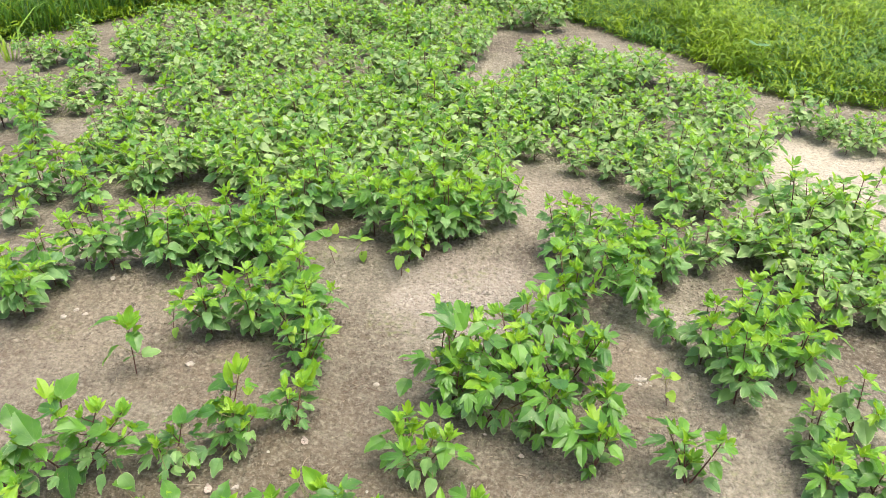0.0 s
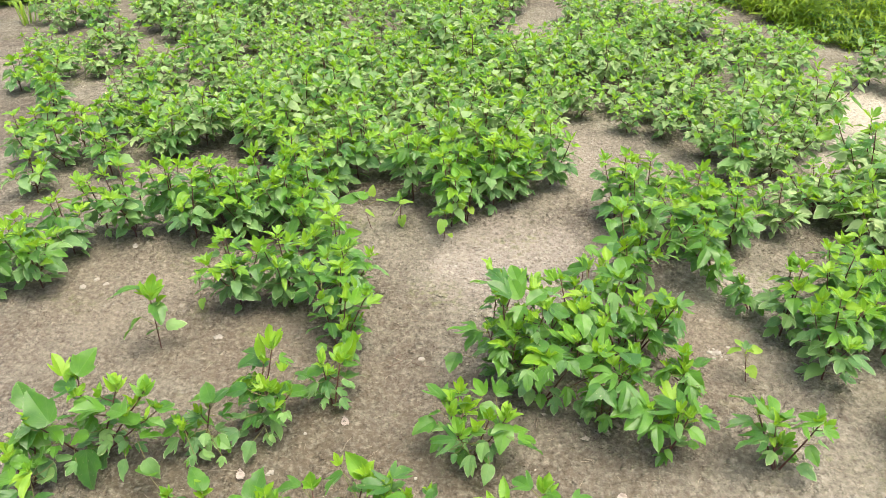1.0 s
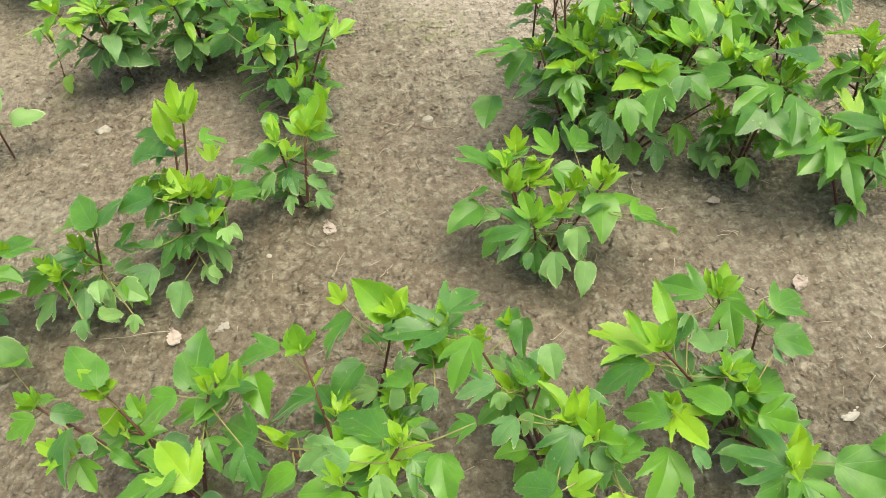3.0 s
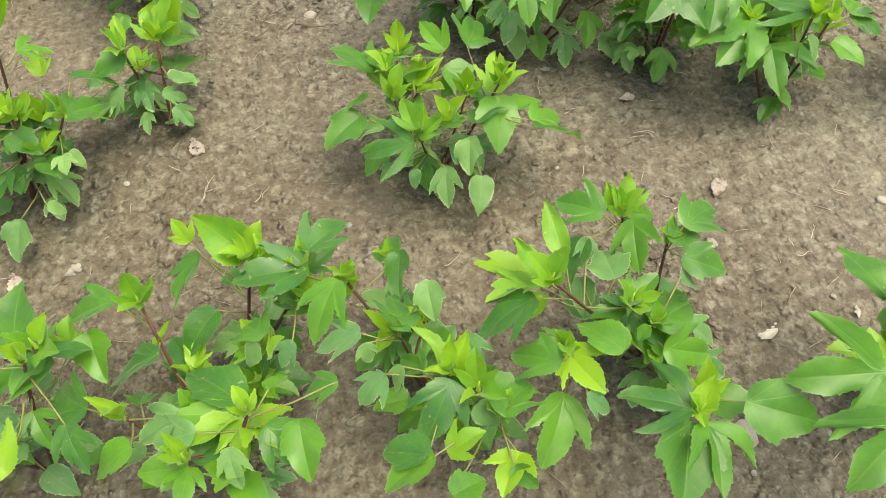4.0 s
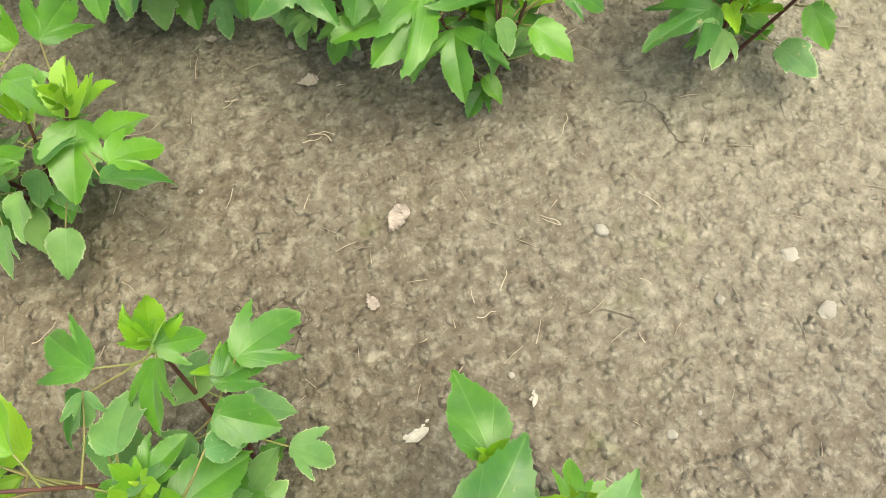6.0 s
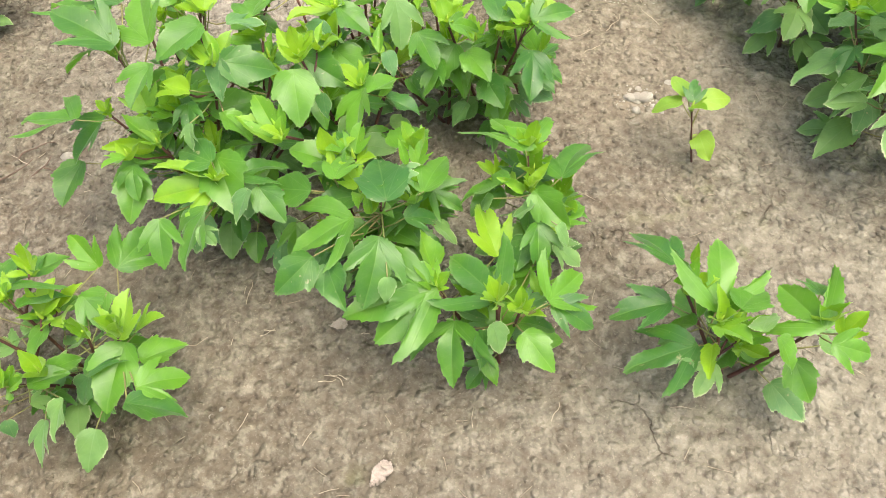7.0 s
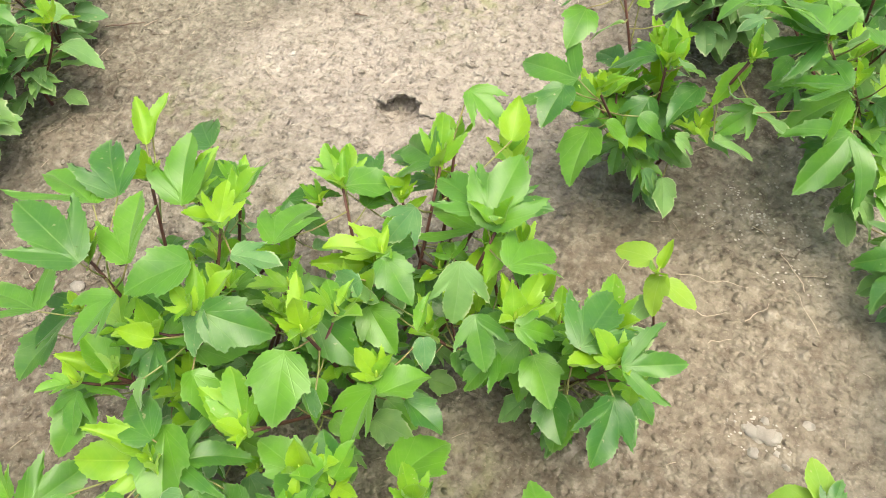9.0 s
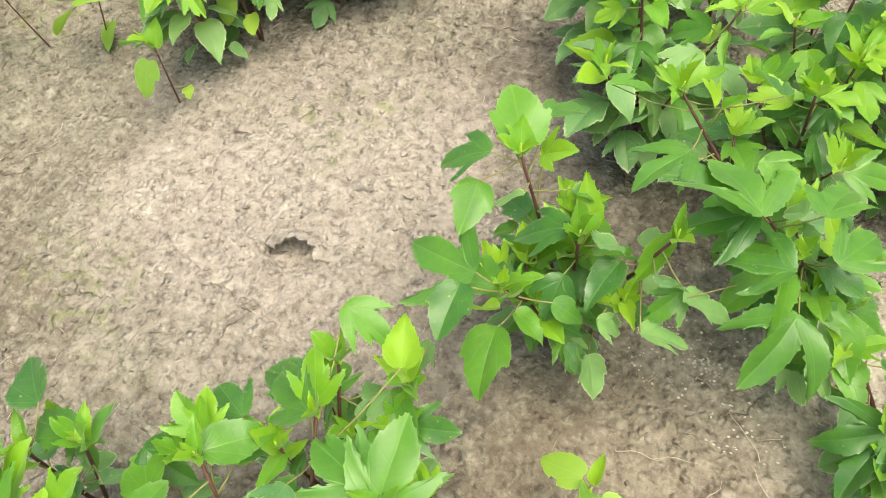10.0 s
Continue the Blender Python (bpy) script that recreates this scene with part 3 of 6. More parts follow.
far_field([(0.46, 5.21), (0.91, 5.25), (1.29, 4.89), (1.33, 4.45), (1.37, 4.34), (1.10, 3.98), (0.96, 3.44), (0.68, 3.38), (0.40, 3.60), (0.39, 4.01), (0.15, 4.17), (0.19, 4.56), (0.43, 4.69)], 0.155, 5, 0.95)
far_field([(1.48, 4.67), (1.73, 4.69), (1.64, 4.17), (1.56, 4.09), (1.31, 4.08), (1.30, 4.25)], 0.15, 6)
far_field([(1.70, 4.00), (2.04, 4.11), (2.6, 3.96), (2.5, 3.68), (2.05, 3.78), (1.95, 3.90), (1.74, 4.00)], 0.14, 7, 0.85)
far_field([(1.28, 2.86), (1.58, 3.10), (1.65, 2.98), (1.72, 2.56), (1.6, 2.10), (1.36, 2.19), (1.31, 2.62), (1.00, 2.60), (1.10, 2.70)], 0.14, 9, 1.1)
far_field([(0.10, 5.9), (0.81, 6.05), (0.95, 6.5), (0.3, 6.6)], 0.17, 10)
far_field([(1.29, 4.07), (1.56, 3.85), (1.41, 3.31), (1.20, 2.95), (0.97, 2.92), (0.86, 2.95), (0.90, 3.24), (1.10, 3.53)], 0.15, 8)
far_field([(-3.00, 5.20), (-2.49, 5.60), (-1.97, 5.64), (-2.24, 4.95), (-2.63, 4.75)], 0.23, 11, 0.85)
far_field([(-1.71, 3.87), (-1.19, 3.85), (-0.81, 3.23), (-0.79, 3.02), (-1.09, 3.15), (-1.40, 3.15), (-1.78, 3.45)], 0.165, 4, 0.95)
far_field([(-1.37, 5.90), (0.16, 6.05), (0.20, 5.45), (-0.88, 5.80)], 0.17, 12)
far_field([(-2.35, 5.60), (-1.40, 6.02), (0.15, 6.08), (0.28, 6.60), (-0.50, 6.80), (-1.60, 6.60), (-2.20, 6.20)], 0.19, 13, 0.9)


stand_far(130)


def near_field(poly, gap, seed, h, spread=0.085):
    rng = random.Random(seed + 1)
    for i, (x, y) in enumerate(fill(poly, gap, seed)):
        plant(x, y, h * rng.uniform(0.85, 1.12), seed * 100 + i, rng.choice((2, 3, 3, 4)), spread * rng.uniform(0.8, 1.1))


near_field([(0.46, 2.67), (0.56, 2.77), (0.70, 2.68), (0.85, 2.69), (0.90, 2.45), (0.83, 2.42), (0.60, 2.44), (0.40, 2.55), (0.36, 2.61)], 0.13, 21, 0.24)
near_field([(0.86, 2.08), (1.17, 2.23), (1.25, 2.04), (1.26, 1.95), (1.00, 1.80), (0.88, 1.78), (0.83, 1.88)], 0.13, 22, 0.24)
near_field([(-1.35, 2.50), (-1.00, 2.67), (-0.71, 2.75), (-0.60, 2.54), (-0.90, 2.47), (-1.20, 2.43), (-1.38, 2.50)], 0.105, 24, 0.26)
near_field([(-0.80, 2.10), (-0.68, 2.16), (-0.52, 2.26), (-0.38, 2.24), (-0.40, 1.95), (-0.46, 1.95), (-0.55, 2.05), (-0.74, 2.06)], 0.11, 25, 0.22)
near_field([(-1.6, 2.40), (-1.40, 2.38), (-1.42, 2.43), (-1.40, 2.10), (-1.6, 2.11)], 0.14, 26, 0.22)


for i, (x, y, h) in enumerate(((-0.62, 2.47, 0.21), (-0.55, 2.37, 0.20), (-0.10, 2.76, 0.22), (0.08, 2.79, 0.24), (-0.60, 2.86, 0.24), (-0.78, 2.90, 0.24), (-2.02, 3.45, 0.22), (-2.12, 3.62, 0.2), (-1.95, 3.05, 0.22), (-1.78, 3.02, 0.2), (-1.62, 3.10, 0.22), (-1.55, 2.95, 0.18), (-2.25, 3.85, 0.2), (-2.35, 4.75, 0.2), (-2.6, 4.9, 0.2),
                                (-0.62, 2.80, 0.14), (-1.50, 3.30, 0.2), (1.05, 1.62, 0.2), (1.2, 1.7, 0.22), (1.04, 1.47, 0.16), (1.15, 1.46, 0.16),
                                (-2.35, 3.96, 0.20), (-2.42, 3.87, 0.17), (-1.74, 3.14, 0.22), (-1.94, 3.15, 0.20), (-1.68, 3.36, 0.17), (-1.65, 3.67, 0.22), (-1.35, 3.12, 0.20), (-1.79, 2.80, 0.17), (-1.61, 4.14, 0.22))):
    plant(x, y, h, 700 + i, 2, 0.07)


# ---------------------------------------------------------------- plants beside the camera's way
class Grown:
    """A leafy crop plant laid out shoot by shoot and leaf by leaf."""

    def __init__(self, x, y, seed, extra=4, label="", thick=1.0):
        self.rng = random.Random(seed)
        self.x, self.y, self.extra, self.thick = x, y, extra, thick
        self.ob = tagged(new("crop_plant"), label or "young leafy crop plant with broad fresh leaves, rooted in dry soil", "crop plant", "leafy plants of the field")
        self.ob.location = (x, y, ground_height(x, y))
        self.axes, self.stalks, self.leaves, self.buds = [], [], [], []

    def axis(self, x, y, z):
        """A shoot from the root to its tip."""
        r = self.rng
        top = Vector((x - self.x, y - self.y, z))
        mid = Vector((top.x * r.uniform(0.35, 0.6), top.y * r.uniform(0.35, 0.6), z * r.uniform(0.35, 0.5)))
        root = Vector((r.uniform(-0.006, 0.006), r.uniform(-0.006, 0.006), -0.012))
        pts = [root * (1 - i / 6) ** 2 + mid * 2 * (i / 6) * (1 - i / 6) + top * (i / 6) ** 2 for i in range(7)]
        self.axes.append((pts, 0.0028 * self.thick, 0.0015 * self.thick))
        self.buds.append(pts[-1])
        turn = r.uniform(0, 360)
        for k in range(3 if self.thick == 1.0 else 1):
            self.leaves.append(("young", top, turn + 125 * k + r.uniform(-25, 25), r.uniform(-80, -35), r.uniform(-15, 15), r.uniform(0.020, 0.042)))

    def leaf(self, kind, x, y, z, azim, droop, size):
        q = Vector((x - self.x, y - self.y, z))
        best, near = 9.0, None
        for pts, _, _ in self.axes:
            for i in range(2, len(pts) - 1):
                p = pts[i].lerp(pts[i + 1], self.rng.random())
                d = (p - q).length + (0.03 if p.z > q.z - 0.008 else 0)
                if d < best:
                    best, near = d, p
        if near is not None and (near - q).length > 0.006:
            self.stalks.append((near, q))
        self.leaves.append((kind, q, azim, droop + self.rng.uniform(-9, 9), self.rng.uniform(-32, 32), size))

    def finish(self):
        r = self.rng
        for k in range(self.extra):
            pts = r.choice(self.axes)[0]
            i, f = r.choice((1, 2, 2, 3, 3, 4)), r.random()
            i = min(i, len(pts) - 2)
            p = pts[i].lerp(pts[i + 1], f)
            azim = r.uniform(0, 360)
            d = r.uniform(0.015, 0.040)
            q = p + Vector((math.cos(radians(azim)) * d, math.sin(radians(azim)) * d, r.uniform(-0.01, 0.02)))
            q.z = max(q.z, 0.03)
            self.stalks.append((p, q))
            self.leaves.append((r.choice(("old", "old", "mid") if q.z < 0.11 else ("old", "mid", "fingers", "mid", "spear")), q, azim, r.uniform(-10, 40), r.uniform(-20, 20), r.uniform(0.028, 0.050)))
        for k in range(self.extra // 4):
            pts = r.choice(self.axes)[0]
            if len(pts) < 7:
                continue
            p = pts[r.choice((3, 4, 4, 5))]
            azim = r.uniform(0, 360)
            d = Vector((math.cos(radians(azim)), math.sin(radians(azim)), 0))
            n = r.uniform(0.03, 0.06)
            q = p + d * n * 0.7 + Vector((0, 0, n * r.uniform(0.4, 0.8)))
            self.axes.append(([p, p.lerp(q, 0.5) + d * 0.006, q], 0.0018, 0.0010))
            self.buds.append(q)
            for j in range(r.choice((4, 5, 6))):
                a = azim + 137.5 * j
                kind, s = ("young", r.uniform(0.024, 0.044)) if j < 3 else ("mid", r.uniform(0.034, 0.052))
                self.leaves.append((kind, q + Vector((math.cos(radians(a)), math.sin(radians(a)), 0)) * 0.004 - Vector((0, 0, 0.004 * j)), a, r.uniform(-75, -25) if j < 3 else r.uniform(-20, 25), r.uniform(-15, 15), s))
        part("stem", stem_mesh(self.axes, self.stalks, self.buds), self.ob, "reddish-brown woody stem with thin stalks")
        for kind, p, azim, droop, roll, s in self.leaves:
            part("leaf", r.choice(LEAVES[kind]), self.ob, "", leaf_pose(p, azim, droop, roll, s))


p = Grown(0.136, 1.182, 159, 26)
p.axis(0.115, 1.271, 0.17)
p.axis(0.157, 1.242, 0.15)
p.axis(0.017, 1.18, 0.215)
p.axis(0.119, 1.056, 0.17)
p.axis(0.02, 1.132, 0.18)
p.axis(0.115, 1.153, 0.15)
p.leaf('young', 0.114, 1.268, 0.17, 74, -33, 0.044)
p.leaf('mid', 0.085, 1.249, 0.206, 137, 13, 0.054)
p.leaf('mid', 0.117, 1.266, 0.176, 6, 17, 0.04)
p.leaf('mid', 0.12, 1.254, 0.181, -105, 13, 0.054)
p.leaf('mid', 0.173, 1.247, 0.166, 32, 12, 0.06)
p.leaf('mid', 0.155, 1.232, 0.163, 25, 14, 0.048)
p.leaf('mid', 0.156, 1.208, 0.172, -25, 14, 0.048)
p.leaf('shoot', 0.035, 1.201, 0.213, 99, -33, 0.059)
p.leaf('shoot', 0.02, 1.209, 0.167, 149, -15, 0.07)
p.leaf('shoot', 0.01, 1.201, 0.178, -168, -21, 0.055)
p.leaf('shoot', 0.017, 1.195, 0.166, -136, -2, 0.054)
p.leaf('mid', 0.002, 1.177, 0.196, -166, 10, 0.066)
p.leaf('shoot', 0.012, 1.201, 0.193, 118, -27, 0.043)
p.leaf('old', 0.061, 1.22, 0.145, -98, 29, 0.041)
p.leaf('old', 0.085, 1.196, 0.175, 88, 21, 0.055)
p.leaf('old', 0.092, 1.164, 0.171, 71, 22, 0.054)
p.leaf('mid', 0.066, 1.112, 0.193, 121, 12, 0.058)
p.leaf('young', 0.02, 1.132, 0.171, -66, -13, 0.054)
p.leaf('mid', 0.115, 1.152, 0.151, 30, 11, 0.063)
p.leaf('mid', 0.116, 1.128, 0.148, -9, 12, 0.057)
p.leaf('old', 0.151, 1.122, 0.121, -20, 28, 0.043)
p.leaf('mid', 0.009, 1.111, 0.192, 142, 13, 0.053)
p.leaf('old', 0.069, 1.24, 0.185, -106, 39, 0.032)
p.leaf('fingers', 0.113, 1.056, 0.173, 149, 7, 0.065)
p.leaf('mid', 0.162, 1.057, 0.167, -27, 10, 0.066)
p.leaf('fingers', 0.12, 1.045, 0.173, -86, 8, 0.061)
p.leaf('mid', 0.106, 1.046, 0.169, -110, 10, 0.07)
p.leaf('mid', 0.013, 1.1, 0.149, -113, 10, 0.067)
p.leaf('old', 0.027, 1.083, 0.177, -28, 40, 0.031)
p.leaf('mid', 0.1, 1.14, 0.175, -144, 41, 0.018)
p.leaf('old', 0.146, 1.185, 0.172, 11, 33, 0.037)
p.leaf('young', 0.106, 1.27, 0.174, 95, -46, 0.033)
p.leaf('mid', 0.069, 1.239, 0.182, -136, 16, 0.045)
p.finish()
p = Grown(-0.096, 1.176, 160, 26)
p.axis(-0.086, 1.123, 0.19)
p.axis(-0.126, 1.186, 0.16)
p.axis(-0.046, 1.087, 0.17)
p.axis(-0.168, 1.247, 0.17)
p.axis(-0.125, 1.295, 0.12)
p.leaf('young', -0.087, 1.121, 0.189, 114, -26, 0.054)
p.leaf('young', -0.084, 1.122, 0.185, 55, -33, 0.044)
p.leaf('mid', -0.087, 1.112, 0.197, -120, 13, 0.055)
p.leaf('mid', -0.116, 1.05, 0.198, 155, 16, 0.045)
p.leaf('young', -0.098, 1.059, 0.171, 15, -42, 0.036)
p.leaf('mid', -0.05, 1.076, 0.191, 49, 13, 0.052)
p.leaf('old', -0.068, 1.09, 0.19, -44, 35, 0.035)
p.leaf('mid', -0.124, 1.177, 0.181, 85, 14, 0.05)
p.leaf('mid', -0.112, 1.266, 0.175, -103, 16, 0.045)
p.leaf('mid', -0.122, 1.286, 0.136, 95, 13, 0.055)
p.leaf('old', -0.142, 1.124, 0.207, -149, 33, 0.037)
p.leaf('old', -0.126, 1.13, 0.203, -131, 47, 0.027)
p.leaf('old', -0.092, 1.215, 0.195, -88, 32, 0.038)
p.leaf('old', -0.158, 1.164, 0.212, 177, 24, 0.048)
p.leaf('mid', -0.112, 1.048, 0.198, -163, 14, 0.049)
p.leaf('mid', -0.102, 1.02, 0.182, 25, 19, 0.037)
p.leaf('young', -0.039, 1.053, 0.153, -124, -33, 0.044)
p.leaf('mid', -0.046, 1.04, 0.166, -52, 22, 0.032)
p.leaf('young', -0.174, 1.246, 0.152, 54, -40, 0.037)
p.leaf('old', -0.067, 1.149, 0.204, -78, 34, 0.036)
p.leaf('old', -0.155, 1.154, 0.21, -81, 59, 0.023)
p.finish()
p = Grown(-0.313, 1.261, 161, 18)
p.axis(-0.258, 1.285, 0.18)
p.axis(-0.204, 1.258, 0.18)
p.axis(-0.261, 1.209, 0.13)
p.leaf('mid', -0.201, 1.264, 0.201, 44, 11, 0.061)
p.leaf('young', -0.26, 1.29, 0.175, 146, -39, 0.067)
p.leaf('young', -0.322, 1.325, 0.167, 130, -55, 0.029)
p.leaf('mid', -0.311, 1.307, 0.164, -135, 12, 0.059)
p.leaf('mid', -0.201, 1.249, 0.194, 180, 0, 0.071)
p.leaf('mid', -0.173, 1.221, 0.21, -126, 11, 0.061)
p.leaf('mid', -0.305, 1.262, 0.129, -138, 11, 0.062)
p.leaf('mid', -0.249, 1.198, 0.172, 130, 15, 0.047)
p.leaf('old', -0.255, 1.194, 0.169, -146, 38, 0.032)
p.leaf('young', -0.245, 1.179, 0.168, 20, -58, 0.028)
p.leaf('old', -0.219, 1.175, 0.194, -137, 44, 0.029)
p.leaf('mid', -0.253, 1.274, 0.187, -177, 31, 0.023)
p.finish()
p = Grown(-0.331, 1.131, 162, 18)
p.axis(-0.258, 1.112, 0.2)
p.axis(-0.367, 1.258, 0.17)
p.axis(-0.383, 1.151, 0.15)
p.leaf('shoot', -0.277, 1.138, 0.14, 177, -25, 0.07)
p.leaf('shoot', -0.264, 1.126, 0.157, -52, -21, 0.056)
p.leaf('shoot', -0.273, 1.128, 0.152, -93, -15, 0.053)
p.leaf('shoot', -0.278, 1.131, 0.146, -152, -13, 0.063)
p.leaf('mid', -0.281, 1.149, 0.149, 133, 5, 0.07)
p.leaf('mid', -0.182, 1.124, 0.203, 180, 19, 0.037)
p.leaf('mid', -0.22, 1.104, 0.182, -87, 13, 0.052)
p.leaf('mid', -0.245, 1.139, 0.18, 55, 23, 0.03)
p.leaf('mid', -0.355, 1.21, 0.15, -176, 10, 0.068)
p.leaf('mid', -0.396, 1.272, 0.159, 179, 12, 0.057)
p.leaf('shoot', -0.391, 1.284, 0.144, 69, -55, 0.024)
p.leaf('old', -0.33, 1.139, 0.161, -169, 23, 0.051)
p.leaf('mid', -0.37, 1.117, 0.162, -161, 14, 0.05)
p.leaf('old', -0.283, 1.095, 0.172, -85, 32, 0.038)
p.leaf('mid', -0.249, 1.106, 0.179, -48, 14, 0.05)
p.leaf('shoot', -0.365, 1.229, 0.122, 48, -34, 0.036)
p.leaf('mid', -0.414, 1.162, 0.158, 144, 11, 0.062)
p.finish()
p = Grown(0.391, 1.039, 163, 8)
p.axis(0.3, 1.074, 0.18)
p.axis(0.339, 1.139, 0.15)
p.leaf('spear', 0.341, 1.14, 0.146, 99, 0, 0.073)
p.leaf('broad', 0.316, 1.088, 0.176, 46, -13, 0.078)
p.leaf('fingers', 0.268, 1.049, 0.202, 173, 6, 0.079)
p.leaf('young', 0.288, 1.065, 0.181, 157, -13, 0.053)
p.leaf('fingers', 0.278, 1.014, 0.185, -141, 10, 0.08)
p.leaf('young', 0.315, 1.075, 0.17, -117, -6, 0.055)
p.leaf('mid', 0.319, 1.06, 0.177, 23, 10, 0.067)
p.leaf('mid', 0.294, 0.993, 0.186, -107, 14, 0.05)
p.leaf('old', 0.321, 1.115, 0.178, -114, 40, 0.031)
p.leaf('fingers', 0.301, 1.013, 0.204, 3, 1, 0.078)
p.leaf('young', 0.32, 1.035, 0.188, 40, -39, 0.038)
p.leaf('mid', 0.362, 1.046, 0.166, 62, 5, 0.071)
p.leaf('old', 0.403, 1.067, 0.15, 53, -17, 0.055)
p.finish()
p = Grown(-0.521, 1.182, 164, 20)
p.axis(-0.459, 1.204, 0.2)
p.axis(-0.588, 1.232, 0.17)
p.axis(-0.659, 1.221, 0.18)
p.leaf('mid', -0.488, 1.23, 0.164, 85, -40, 0.075)
p.leaf('mid', -0.494, 1.201, 0.201, -166, 12, 0.058)
p.leaf('mid', -0.447, 1.214, 0.17, -166, 10, 0.07)
p.leaf('young', -0.45, 1.244, 0.135, 81, -42, 0.036)
p.leaf('mid', -0.426, 1.249, 0.151, -74, 13, 0.053)
p.leaf('mid', -0.588, 1.228, 0.191, 122, -15, 0.07)
p.leaf('mid', -0.687, 1.25, 0.137, 82, 18, 0.039)
p.leaf('mid', -0.672, 1.223, 0.154, -155, 17, 0.042)
p.leaf('mid', -0.619, 1.193, 0.171, -96, 11, 0.061)
p.leaf('fingers', -0.484, 1.108, 0.192, -175, 1, 0.08)
p.leaf('young', -0.472, 1.108, 0.175, 129, -38, 0.059)
p.leaf('mid', -0.42, 1.138, 0.19, -75, 15, 0.047)
p.leaf('mid', -0.765, 1.347, 0.088, 123, 10, 0.071)
p.leaf('young', -0.589, 1.234, 0.167, 55, -57, 0.029)
p.leaf('old', -0.577, 1.165, 0.199, -130, 50, 0.026)
p.leaf('mid', -0.641, 1.214, 0.175, 0, 21, 0.034)
p.finish()
p = Grown(-0.046, 1.512, 537, 26)
p.axis(-0.09, 1.509, 0.15)
p.axis(-0.067, 1.461, 0.13)
p.axis(0.001, 1.518, 0.13)
p.axis(0.042, 1.517, 0.14)
p.axis(-0.091, 1.556, 0.15)
p.leaf('mid', -0.112, 1.564, 0.143, 121, -10, 0.07)
p.leaf('young', -0.099, 1.554, 0.127, 82, -33, 0.044)
p.leaf('fingers', -0.104, 1.568, 0.146, 47, 6, 0.08)
p.leaf('mid', -0.133, 1.539, 0.097, -147, 11, 0.061)
p.leaf('fingers', -0.074, 1.444, 0.137, 176, 7, 0.065)
p.leaf('young', -0.072, 1.454, 0.148, 105, -38, 0.039)
p.leaf('young', -0.062, 1.453, 0.147, 75, -51, 0.031)
p.leaf('young', -0.067, 1.454, 0.133, 17, -38, 0.039)
p.leaf('mid', 0.01, 1.57, 0.13, -141, 13, 0.053)
p.leaf('mid', -0.018, 1.567, 0.129, -41, 13, 0.054)
p.leaf('young', 0.038, 1.516, 0.124, 82, -25, 0.056)
p.leaf('young', 0.047, 1.53, 0.113, 17, -36, 0.041)
p.leaf('mid', 0.007, 1.477, 0.119, 59, 12, 0.057)
p.leaf('mid', 0.04, 1.512, 0.118, -101, 9, 0.073)
p.leaf('old', -0.008, 1.448, 0.125, -106, 26, 0.045)
p.leaf('mid', 0.058, 1.498, 0.109, 33, 14, 0.051)
p.leaf('mid', 0.07, 1.459, 0.128, 29, 13, 0.054)
p.leaf('mid', 0.068, 1.439, 0.135, 0, 11, 0.061)
p.leaf('old', -0.041, 1.436, 0.094, -99, 24, 0.05)
p.leaf('old', 0.003, 1.435, 0.068, -103, 24, 0.049)
p.leaf('old', -0.104, 1.44, 0.11, -152, 43, 0.029)
p.leaf('old', -0.08, 1.435, 0.1, -82, 53, 0.025)
p.leaf('mid', -0.04, 1.459, 0.14, 27, 18, 0.04)
p.leaf('old', -0.058, 1.453, 0.103, 40, 50, 0.026)
p.leaf('mid', -0.118, 1.549, 0.117, 178, 20, 0.035)
p.leaf('mid', -0.073, 1.542, 0.15, 38, 12, 0.056)
p.leaf('young', -0.012, 1.607, 0.124, 133, -30, 0.048)
p.leaf('mid', 0.016, 1.6, 0.133, 63, 10, 0.069)
p.finish()
p = Grown(0.051, 1.79, 147, 56)
p.axis(0.029, 1.89, 0.27)
p.axis(0.032, 1.79, 0.28)
p.axis(0.106, 1.877, 0.25)
p.axis(0.143, 1.774, 0.27)
p.axis(-0.007, 1.772, 0.2)
p.axis(0.065, 1.722, 0.2)
p.axis(0.144, 1.665, 0.2)
p.leaf('mid', 0.048, 1.773, 0.304, 159, -41, 0.073)
p.leaf('fingers', 0.02, 1.831, 0.299, 156, -7, 0.08)
p.leaf('mid', 0.034, 1.847, 0.296, 129, -15, 0.069)
p.leaf('mid', 0.074, 1.793, 0.285, 112, -20, 0.071)
p.leaf('young', 0.001, 1.927, 0.27, 122, -35, 0.053)
p.leaf('young', -0.004, 1.942, 0.264, 91, -30, 0.048)
p.leaf('mid', 0.073, 1.873, 0.269, 107, -25, 0.071)
p.leaf('young', 0.072, 1.889, 0.254, 78, -40, 0.056)
p.leaf('young', 0.113, 1.869, 0.262, 94, -38, 0.039)
p.leaf('young', 0.113, 1.895, 0.26, 52, -35, 0.042)
p.leaf('mid', 0.133, 1.804, 0.297, -140, 11, 0.061)
p.leaf('mid', 0.081, 1.763, 0.283, -115, 13, 0.052)
p.leaf('fingers', -0.036, 1.754, 0.212, 170, 2, 0.076)
p.leaf('mid', -0.023, 1.784, 0.183, -132, 10, 0.068)
p.leaf('mid', -0.085, 1.77, 0.115, -111, 11, 0.061)
p.leaf('young', 0.044, 1.737, 0.174, -163, -32, 0.057)
p.leaf('young', 0.06, 1.727, 0.203, 156, -33, 0.044)
p.leaf('mid', 0.048, 1.723, 0.174, -158, 12, 0.06)
p.leaf('mid', 0.03, 1.706, 0.168, -93, 12, 0.058)
p.leaf('young', 0.14, 1.669, 0.193, -155, -21, 0.068)
